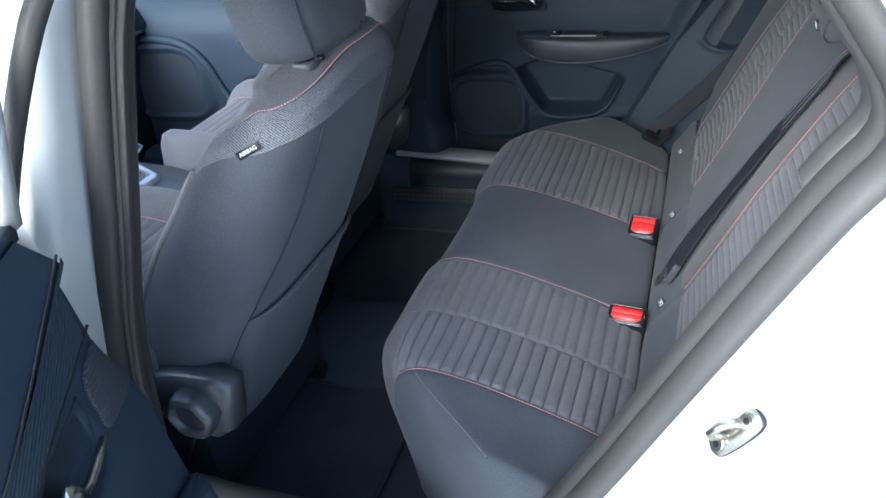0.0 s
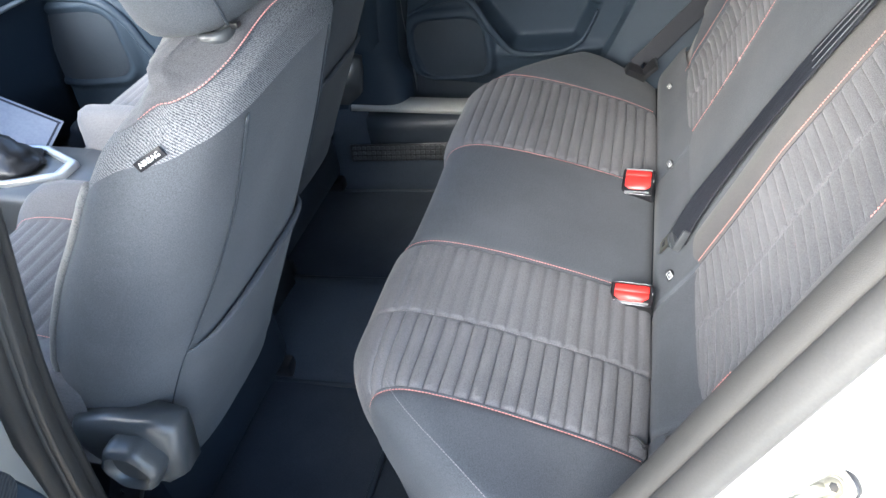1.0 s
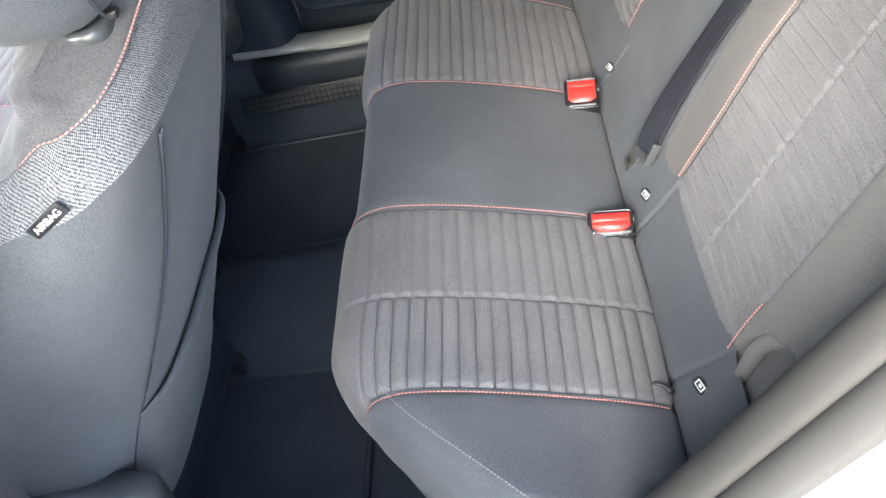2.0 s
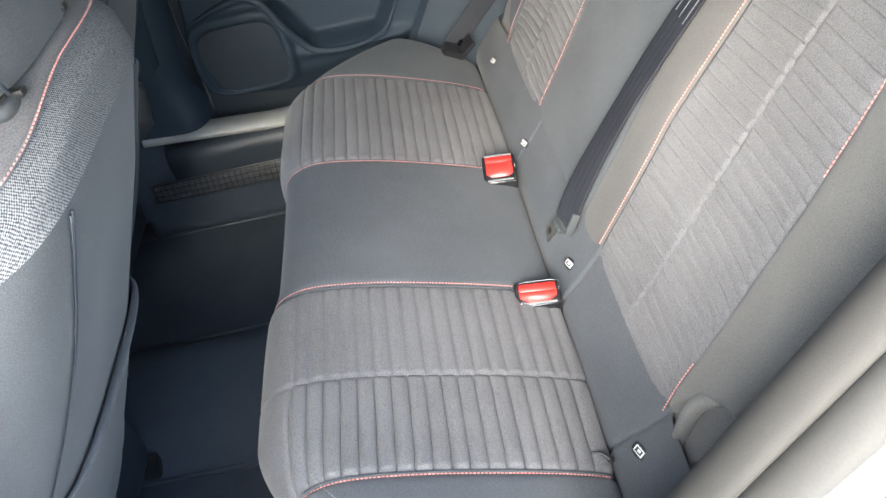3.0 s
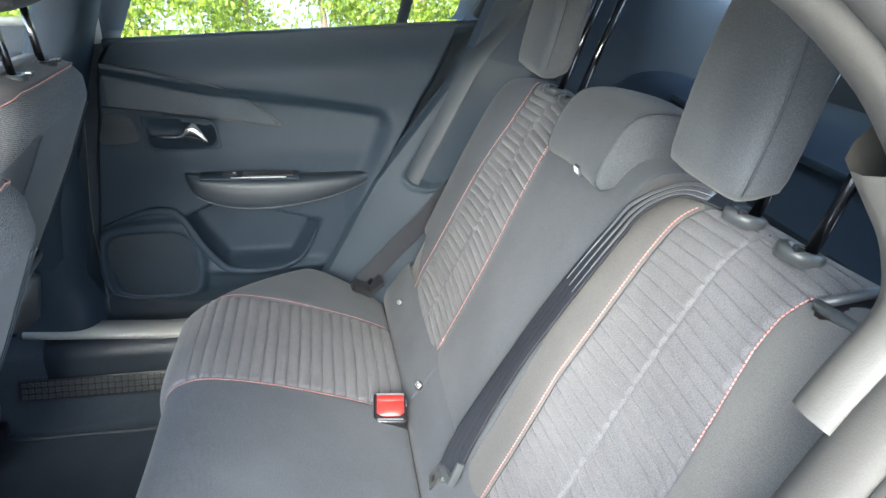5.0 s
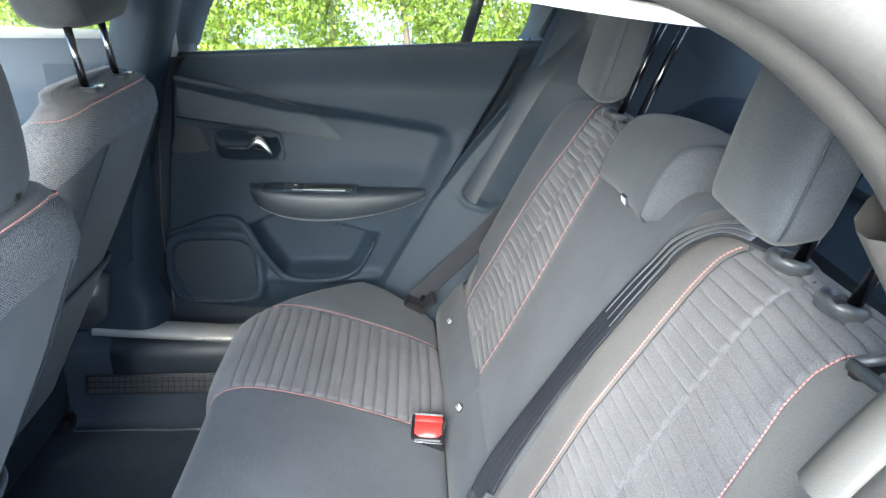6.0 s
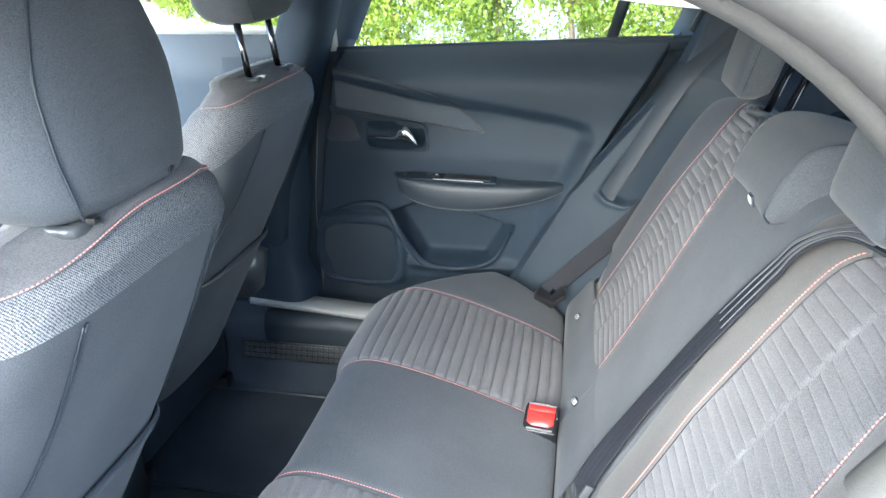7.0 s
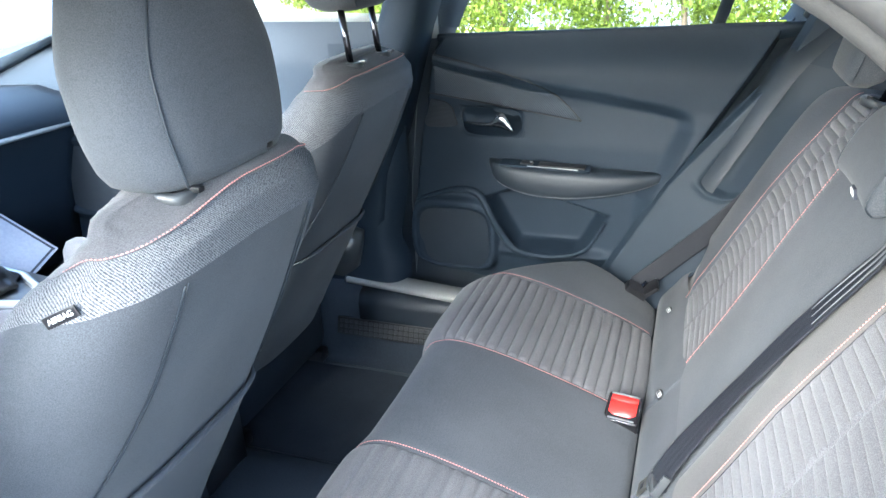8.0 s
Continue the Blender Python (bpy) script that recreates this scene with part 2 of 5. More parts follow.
def spline(pts, n):
    """n points along a smooth curve through pts, evenly spaced by length."""
    p = np.array(pts, float)
    ext = np.vstack([2 * p[0] - p[1], p, 2 * p[-1] - p[-2]])
    out = []
    for i in range(1, len(ext) - 2):
        for t in np.linspace(0, 1, 16, endpoint=False):
            a, b, c, d = ext[i - 1], ext[i], ext[i + 1], ext[i + 2]
            out.append(0.5 * (2 * b + (c - a) * t + (2 * a - 5 * b + 4 * c - d) * t * t + (3 * b - a - 3 * c + d) * t ** 3))
    out.append(p[-1])
    out = np.array(out)
    s = np.concatenate([[0], np.cumsum(np.linalg.norm(np.diff(out, axis=0), axis=1))])
    q = np.linspace(0, s[-1], n)
    return np.stack([np.interp(q, s, out[:, k]) for k in range(p.shape[1])], axis=1)


def grid(name, f, us, vs, mat, parent=None, label="", loop=False, flip=False, unrolled=False):
    """A sheet f(u, v) over the sample lists us, vs; unrolled: with texture coordinates in metres along it."""
    verts = [f(u, v) for u in us for v in vs]
    n = len(vs)
    faces = []
    for i in range(len(us) - 1):
        for j in range(n if loop else n - 1):
            a, b = i * n + j, i * n + (j + 1) % n
            q = (a, b, b + n, a + n)
            faces.append(q[::-1] if flip else q)
    ob = mesh_object(name, verts, faces, mat, parent, label)
    if unrolled:
        p = np.array([tuple(v) for v in verts]).reshape(len(us), n, 3)
        mid = p[len(us) // 2]
        along = np.concatenate([[0], np.cumsum(np.linalg.norm(np.roll(mid, -1, axis=0) - mid, axis=1))])
        up = np.vstack([np.zeros(n), np.cumsum(np.linalg.norm(np.diff(p, axis=0), axis=2), axis=0)])
        layer = ob.data.uv_layers.new(name="UVMap")
        for poly in ob.data.polygons:
            wrap = {v % n for v in poly.vertices} == {0, n - 1}
            for li, v in zip(poly.loop_indices, poly.vertices):
                layer.data[li].uv = (along[n] if wrap and v % n == 0 else along[v % n], up[v // n][v % n])
    return ob


def bm_box(bm, size, m=None, bevel=0.0, seg=2):
    r = bmesh.ops.create_cube(bm, size=1, matrix=Matrix.Diagonal((*size, 1)))
    vs = r["verts"]
    if bevel:
        es = list({e for v in vs for e in v.link_edges})
        rb = bmesh.ops.bevel(bm, geom=es, offset=bevel, segments=seg, affect="EDGES", profile=0.6)
        vs = list({v for f in rb["faces"] for v in f.verts} | {v for v in vs if v.is_valid})
    if m is not None:
        bmesh.ops.transform(bm, matrix=m, verts=vs)
    return vs


def box(name, size, m, mat, parent=None, bevel=0.004, label="", seg=2):
    bm = bmesh.new()
    bm_box(bm, size, m, bevel, seg)
    return part(name, bm, mat, parent, label)


def tube(name, pts, r, mat, parent=None, label="", sides=10, smooth_n=0, closed=False, squash=1.0):
    """A round bar along pts; r may be a list; capped ends."""
    p = spline(pts, smooth_n) if smooth_n else np.array(pts, float)
    rs = [r] * len(p) if np.isscalar(r) else list(np.interp(np.linspace(0, 1, len(p)), np.linspace(0, 1, len(r)), r))
    verts, faces = [], []
    up = Vector((0.13, 0.21, 0.97))
    for i, c in enumerate(p):
        d = Vector(p[min(i + 1, len(p) - 1)] - p[max(i - 1, 0)]).normalized()
        a = d.cross(up).normalized()
        b = d.cross(a).normalized()
        for k in range(sides):
            w = 2 * math.pi * k / sides
            verts.append(Vector(c) + a * math.cos(w) * rs[i] + b * math.sin(w) * rs[i] * squash)
    for i in range(len(p) - 1):
        for k in range(sides):
            a, b = i * sides + k, i * sides + (k + 1) % sides
            faces.append((a, b, b + sides, a + sides))
    faces.append(tuple(range(sides))[::-1])
    faces.append(tuple(range((len(p) - 1) * sides, len(p) * sides)))
    return mesh_object(name, verts, faces, mat, parent, label)


def loft(name, rings, mat, parent=None, label="", caps=True):
    n = len(rings[0])
    verts = [v for r in rings for v in r]
    faces = []
    for i in range(len(rings) - 1):
        for k in range(n):
            a, b = i * n + k, i * n + (k + 1) % n
            faces.append((a, b, b + n, a + n))
    if caps:
        faces += [tuple(range(n))[::-1], tuple(range((len(rings) - 1) * n, len(rings) * n))]
    return mesh_object(name, verts, faces, mat, parent, label)


def super_ring(n, ax, ay, e=4.0):
    out = []
    for k in range(n):
        w = 2 * math.pi * k / n
        c, s = math.cos(w), math.sin(w)
        out.append((ax * math.copysign(abs(c) ** (2 / e), c), ay * math.copysign(abs(s) ** (2 / e), s)))
    return out


def stitches(name, pts, normal, mat, parent, label="", length=0.0036, gap=0.0010, width=0.0006, lift=0.0005):
    """A row of thread dashes laid along pts."""
    p = spline(pts, max(8, int(sum(np.linalg.norm(np.diff(np.array(pts, float), axis=0), axis=1)) / 0.004)))
    s = np.concatenate([[0], np.cumsum(np.linalg.norm(np.diff(p, axis=0), axis=1))])
    verts, faces = [], []
    q = 0.0
    nrm = Vector(normal).normalized()
    while q + length < s[-1]:
        a, b = (Vector([np.interp(x, s, p[:, k]) for k in range(3)]) for x in (q, q + length))
        d = (b - a).normalized()
        side = d.cross(nrm).normalized() * width
        top = nrm * lift
        i = len(verts)
        mid = (a + b) / 2
        verts += [a - side, a + side, b + side, b - side, mid - side * 0.8 + top * 2, mid + side * 0.8 + top * 2]
        faces += [(i, i + 1, i + 5, i + 4), (i + 4, i + 5, i + 2, i + 3), (i, i + 4, i + 3), (i + 1, i + 2, i + 5)]
        q += length + gap
    return mesh_object(name, verts, faces, mat, parent, label, smooth=False)


def disc(name, centre, axis, r, depth, mat, parent=None, label="", seg=28, bevel=0.0, r2=None):
    bm = bmesh.new()
    m = Matrix.Translation(centre) @ Vector(axis).to_track_quat("Z", "Y").to_matrix().to_4x4()
    bmesh.ops.create_cone(bm, cap_ends=True, segments=seg, radius1=r, radius2=r if r2 is None else r2, depth=depth)
    if bevel:
        es = [e for e in bm.edges if len(e.link_faces) == 2 and any(len(f.verts) > 4 for f in e.link_faces)]
        bmesh.ops.bevel(bm, geom=es, offset=bevel, segments=3, affect="EDGES")
    bmesh.ops.transform(bm, matrix=m, verts=bm.verts)
    return part(name, bm, mat, parent, label)


def smoothstep(a, b, x):
    t = min(1.0, max(0.0, (x - a) / (b - a)))
    return t * t * (3 - 2 * t)

# ---------- ground, hedge and distance ----------
def build_outside():
    tagged(mesh_object("ground", [(-300, -300, 0), (300, -300, 0), (300, 300, 0), (-300, 300, 0)], [(0, 1, 2, 3)], M_PAVING), "pale grey concrete paving", "ground", kind="structure")
    wall = box("boundary_wall", (60, 0.2, 2.2), pose(0, 6.2, 1.1), M_WALL, bevel=0.02)
    tagged(wall, "pale rendered boundary wall behind the hedge", "wall", kind="structure")
    hedge = thing("hedge", "sunlit green leafy hedge with gaps", "hedge")
    rng = random.Random(4)
    verts, faces = [], []
    for i in range(190000):
        x = rng.uniform(-4.3, 2.2)
        z = 0.08 + rng.random() * 1.82
        clump = noise.noise(Vector((x * 2.1, z * 2.3, 3.3)))
        if clump < -0.52 + 0.14 * (z < 1.15) and rng.random() < 0.85:
            continue
        y = 2.75 + rng.random() * 0.5 + 0.18 * noise.noise(Vector((x * 3, z * 3, 0)))
        c = Vector((x, y, z))
        s = rng.uniform(0.011, 0.025)
        r = Euler((rng.uniform(0, 6.3), rng.uniform(0, 6.3), rng.uniform(0, 6.3))).to_matrix()
        k = len(verts)
        verts += [c + r @ Vector(v) * s for v in ((-1, 0, 0), (0, -0.55, 0.12), (1, 0, 0.05), (0, 0.55, 0.12))]
        faces.append((k, k + 1, k + 2, k + 3))
    tagged(mesh_object("leaf", verts, faces, M_LEAF, hedge, smooth=False), kind="stuff")
    for i in range(11):
        x = -4.2 + i * 0.58 + rng.uniform(-0.1, 0.1)
        a = (x, 3.0, 0)
        b = (x + rng.uniform(-0.1, 0.1), 3.0, 0.8)
        c = (x + rng.uniform(-0.25, 0.25), 3.0 + rng.uniform(-0.1, 0.1), 1.5)
        d = (x + rng.uniform(-0.4, 0.4), 3.0, 1.75)
        tube("stem", [a, b, c, d], [0.03, 0.02, 0.012, 0.004], M_BARK, hedge, smooth_n=12, sides=6)


build_outside()

# ---------- the car's shell ----------
# Rear door opening seen from the side: (x, z), clockwise from the sill's front end.
APERTURE = [(-0.66, 0.618), (-0.45, 0.615), (-0.27, 0.620), (-0.185, 0.650), (-0.122, 0.714), (-0.04, 0.855), (0.05, 1.030), (0.15, 1.220), (0.190, 1.285), (0.186, 1.330),
            (0.160, 1.374), (0.104, 1.446), (0.025, 1.500), (-0.10, 1.532), (-0.30, 1.534), (-0.45, 1.490), (-0.500, 1.42), (-0.590, 1.19), (-0.672, 0.96), (-0.725, 0.68), (-0.70, 0.63)]


def aperture_loop(n):
    p = spline(APERTURE + [APERTURE[0]], n + 1)[:-1]
    return p


def outward(p):
    c = np.array((-0.25, 1.05))
    t = np.roll(p, -1, axis=0) - np.roll(p, 1, axis=0)
    nrm = np.stack([t[:, 1], -t[:, 0]], axis=1)
    nrm /= np.linalg.norm(nrm, axis=1)[:, None]
    flip = np.sign(np.sum(nrm * (p - c), axis=1))
    return nrm * flip[:, None]


def aperture_strip(name, rows, mat, parent, side=-1, n=150, label=""):
    """A closed strip round the door opening; rows are (outward offset, distance from the car's middle)."""
    p = aperture_loop(n)
    o = outward(p)
    rings = []
    for off, y in rows:
        q = p + o * off
        if side > 0:
            q = np.array([(a - 0.065 * smoothstep(-0.30, -0.50, a) * smoothstep(0.80, 1.2, b) + 0.12 * smoothstep(1.24, 1.42, b) * smoothstep(-0.15, 0.10, a), b + 0.03 * smoothstep(1.40, 1.46, b) * smoothstep(-0.15, 0.05, a)) for a, b in q])
        keep = [1 - 0.85 * smoothstep(-0.36, -0.52, a) * smoothstep(0.62, 0.70, b) if side < 0 else 1 for a, b in p]
        rings.append([(a, side * (0.70 - (0.70 - y) * k if y < 0.70 else y), b) for (a, b), k in zip(q, keep)])
    return loft(name, rings, mat, parent, label, caps=False)


def build_body():
    body = thing("car_body", "white car body round an open rear doorway", "car body", kind="structure")
    # near side: painted jamb with its step, seal and flocked inner lip
    aperture_strip("door_jamb", [(-0.006, 0.672), (0.004, 0.681), (0.012, 0.685), (0.030, 0.689), (0.060, 0.695), (0.100, 0.706), (0.135, 0.726), (0.150, 0.765), (0.158, 0.815), (0.172, 0.834), (0.24, 0.847)], M_PAINT, body)
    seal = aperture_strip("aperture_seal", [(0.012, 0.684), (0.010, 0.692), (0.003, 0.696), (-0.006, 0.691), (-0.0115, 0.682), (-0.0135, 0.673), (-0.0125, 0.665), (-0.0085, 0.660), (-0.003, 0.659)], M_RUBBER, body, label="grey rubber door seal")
    aperture_strip("seal_lip", [(-0.004, 0.662), (-0.011, 0.6625), (-0.0165, 0.6595), (-0.0195, 0.653), (-0.0205, 0.644), (-0.0195, 0.634), (-0.015, 0.624), (-0.008, 0.615), (0.004, 0.607), (0.022, 0.600), (0.05, 0.598)], M_FLOCK, body, label="dark flocked inner lip of the seal")
    # pale upper pillar trim inside the seal, and the headliner's rounded edge ahead of it
    p = aperture_loop(300)
    o = outward(p)
    up = [i for i in range(300) if 1.218 < p[i][1] < 1.40 and p[i][0] > 0.1]
    prof = [(-0.014, 0.628), (-0.019, 0.622), (-0.023, 0.612), (-0.023, 0.602), (-0.018, 0.592), (-0.006, 0.584), (0.02, 0.578), (0.06, 0.575)]
    loft("upper_pillar_trim", [[(p[i][0] + o[i][0] * a, -b, p[i][1] + o[i][1] * a) for a, b in prof] for i in up], M_PALETRIM, body, "pale grey upper pillar trim", caps=False)
    edge = [(-0.62, -0.600, 1.500), (-0.40, -0.612, 1.508), (-0.20, -0.618, 1.504), (-0.10, -0.619, 1.4965), (-0.045, -0.620, 1.4890), (0.0, -0.620, 1.4825), (0.036, -0.620, 1.4785)]
    tube("headliner_edge", edge, [0.0040, 0.0040, 0.0038, 0.0038, 0.0034], M_HEADLINER, body, "pale felt edge of the headliner", sides=14, smooth_n=40)
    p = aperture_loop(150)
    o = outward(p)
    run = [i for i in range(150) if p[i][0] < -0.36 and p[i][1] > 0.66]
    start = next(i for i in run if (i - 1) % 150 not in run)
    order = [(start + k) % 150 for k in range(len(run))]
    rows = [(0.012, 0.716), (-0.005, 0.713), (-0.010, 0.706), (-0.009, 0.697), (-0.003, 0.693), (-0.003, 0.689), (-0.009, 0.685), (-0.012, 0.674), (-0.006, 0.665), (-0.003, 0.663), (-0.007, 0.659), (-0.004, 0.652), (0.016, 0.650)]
    # front run of the same door seal, its shade put into a darker colour
    loft("front_edge_seal", [[(p[i][0] + o[i][0] * a, -b, p[i][1] + o[i][1] * a) for a, b in rows] for i in order], M_SEAL, body, "front run of the door seal, shade painted in as darker rubber")
    # far side
    aperture_strip("far_seal", [(-0.05, 0.805), (-0.03, 0.770), (-0.006, 0.755), (0.002, 0.735), (-0.001, 0.705), (0.002, 0.682), (0.014, 0.662), (0.045, 0.648)], M_PLASTIC_D, body, side=1)
    # roof skin and lining
    def roof(u, v, lift):
        x = -1.15 + 1.75 * u
        y = -0.66 + 1.32 * v
        return (x, y, 1.545 + lift - 0.06 * abs(2 * v - 1) ** 3 - 0.06 * (2 * u - 0.9) ** 2)
    us, vs = np.linspace(0, 1, 20), np.linspace(0, 1, 20)
    grid("roof_skin", lambda u, v: roof(u, v, 0.045), us, vs, M_PAINT, body)
    return body


build_body()


def build_ceiling():
    def f(u, v):
        return (-1.1 + 1.68 * u, -0.61 + 1.22 * v, 1.540 - 0.018 * abs(2 * v - 1) ** 4 - 0.03 * (2 * u - 1.0) ** 2)
    tagged(grid("ceiling", f, np.linspace(0, 1, 16), np.linspace(0, 1, 16), M_HEADLINER), "pale grey felt headliner", "ceiling", kind="structure")


build_ceiling()


def build_floor():
    """Carpeted floor with the raised tunnel and side walls rising to the sills."""
    prof = spline([(-0.70, 0.61), (-0.645, 0.61), (-0.615, 0.585), (-0.585, 0.46), (-0.56, 0.415), (-0.40, 0.410), (-0.20, 0.415), (-0.14, 0.45), (-0.09, 0.475), (0.0, 0.48),
                   (0.09, 0.475), (0.14, 0.45), (0.20, 0.415), (0.40, 0.410), (0.56, 0.415), (0.585, 0.46), (0.615, 0.585), (0.645, 0.61), (0.70, 0.61)], 90)
    xs = np.linspace(-2.3, 0.5, 56)

    def f(x, i):
        y, z = prof[int(i)]
        rise = 0.10 * smoothstep(-0.52, -0.36, x) if abs(y) < 0.59 else 0
        toe = 0.25 * smoothstep(-1.75, -2.2, x)
        return (x, y, z + rise + toe + 0.003 * noise.noise(Vector((x * 9, y * 9, 0))))
    fl = grid("floor", f, xs, range(len(prof)), M_CARPET)
    tagged(fl, "black needle-felt carpet over the car floor", "carpet", kind="structure")


build_floor()


def floor_mat(y0, y1, x0, x1, z, label):
    mat = thing("floor_mat", label, "floor mat", group="floor mats")
    nx, ny = 26, 30

    def f(u, v):
        x = x0 + (x1 - x0) * u
        y = y0 + (y1 - y0) * v
        return (x, y, z + 0.012 + 0.004 * noise.noise(Vector((x * 6, y * 6, 5))))
    grid("carpet_face", f, np.linspace(0, 1, nx), np.linspace(0, 1, ny), M_MAT, mat)
    c = [(x0, y0), (x1, y0), (x1, y1), (x0, y1), (x0, y0)]
    edge = []
    for (a, b), (d, e) in zip(c, c[1:]):
        edge += [(a + (d - a) * t, b + (e - b) * t, z + 0.012) for t in np.linspace(0.05, 0.95, 8)]
    tube("binding", edge + edge[:1], 0.006, M_PLASTIC_D, mat, sides=8)
    return mat


floor_mat(-0.545, -0.165, -0.98, -0.50, 0.414, "black carpet floor mat with bound edge in the footwell")
floor_mat(0.165, 0.545, -0.98, -0.50, 0.414, "black carpet floor mat with bound edge under the far seat")


def build_sills():
    for side, name in ((1, "far"), (-1, "near")):
        sill = thing("door_sill", "door sill with a pale scuff plate", "door sill", group="door sills", kind="structure")
        pr = [(0.600, 0.590), (0.612, 0.622), (0.655, 0.632), (0.700, 0.624), (0.708, 0.595), (0.76, 0.54), (0.80, 0.50), (0.80, 0.30), (0.62, 0.30)]
        rings = []
        for x in np.linspace(-0.80, -0.13, 12):
            rings.append([(x, side * a, b) for a, b in pr])
        loft("sill_moulding", rings, M_PLASTIC_D, sill)
        pl = [(0.612, 0.6275), (0.618, 0.640), (0.668, 0.646), (0.674, 0.638)]
        rings = [[(x, side * a, b + 0.020 - 0.075 * (x + 0.835)) for a, b in pl] for x in np.linspace(-0.838, -0.54, 8)] + [[(x, side * a, b - 0.002) for a, b in pl] for x in np.linspace(-0.50, -0.2, 4)]
        if side > 0:
            loft("scuff_plate", rings, M_SILL, sill, "pale metal scuff plate")
    strip = thing("tread_strip", "black rubber strip with a raised grid of squares", "rubber strip")
    bm = bmesh.new()
    for i in range(24):
        for j in range(3):
            bm_box(bm, (0.011, 0.010, 0.004), pose(-0.85 + i * 0.0145, 0.5835 + j * 0.0042, 0.513 + j * 0.0135, 73, 0, 0), 0.001, 1)
    part("square", bm, M_GUIDE, strip)["kind"] = "stuff"
    box("backing", (0.36, 0.048, 0.004), pose(-0.683, 0.590, 0.526, 73, 0, 0), M_BLACK, strip, 0.001)


build_sills()

# ---------- rear bench cushion ----------
CP = spline([(0.0, 0.700), (0.02, 0.712), (0.17, 0.741), (0.4, 0.775), (0.6, 0.800), (0.78, 0.815), (0.88, 0.813), (0.955, 0.796), (0.995, 0.760), (1.0, 0.70), (0.965, 0.62), (0.93, 0.50)], 400)
MID = -0.015
SEAM_Y = (-0.478, -0.180, 0.13, 0.43)


def cushion_front(y):
    q = abs(y - MID)
    a = max(0.0, (q - 0.38) / 0.25)
    return -0.445 + 0.26 * a ** 1.6 + 0.012 * (1 - smoothstep(0.12, 0.19, q)), a


def cushion_at(s, y, lift=0.0):
    """s: 0 at the backrest to 1 at the front's lower edge."""
    q = min(max(s, 0), 1) * 399
    i = min(int(q), 398)
    f, z = CP[i] + (CP[i + 1] - CP[i]) * (q - i)
    df, dz = CP[min(i + 2, 399)] - CP[max(i - 2, 0)]
    xf, a = cushion_front(y)
    run = xf + 0.03
    nx, nz = dz, -df * run
    l = math.hypot(nx, nz) or 1
    nx, nz = nx / l, nz / l
    z -= 0.030 * a ** 2 + (0.07 * ((a - 0.86) / 0.14) ** 2 if a > 0.86 else 0)
    z += 0.004 * math.sin((y - MID) * 9) ** 2 * (1 - a * 0.5 if a < 1 else 0)
    return Vector((-0.03 + run * f + nx * lift, y, z + nz * lift))


def rib(d, pitch, depth, power=0.42):
    t = (d / pitch) % 1.0
    return depth * (abs(math.sin(math.pi * t)) ** power - 0.8)


def rib_steps(a, b, pitch):
    """Samples from a to b that hit every groove between ribs exactly."""
    out = {round(a, 6), round(b, 6)}
    for k in range(int(a / pitch) - 1, int(b / pitch) + 2):
        out |= {round((k + t) * pitch, 6) for t in (0, 0.02, 0.06, 0.13, 0.25, 0.4, 0.6, 0.75, 0.87, 0.94, 0.98) if a < (k + t) * pitch < b}
    return sorted(out)


def near_seams(y):
    g = 0.0
    for c in SEAM_Y:
        g -= 0.0045 * math.exp(-((y - c) / 0.006) ** 2)
    return g


def spread(a, b, n, marks, k=7, w=0.008):
    s = set(np.linspace(a, b, n).round(5))
    for m in marks:
        if a - 1e-6 <= m <= b + 1e-6:
            s |= {round(float(min(b, max(a, m + w * t))), 5) for t in np.linspace(-1, 1, k)}
    return sorted(s)


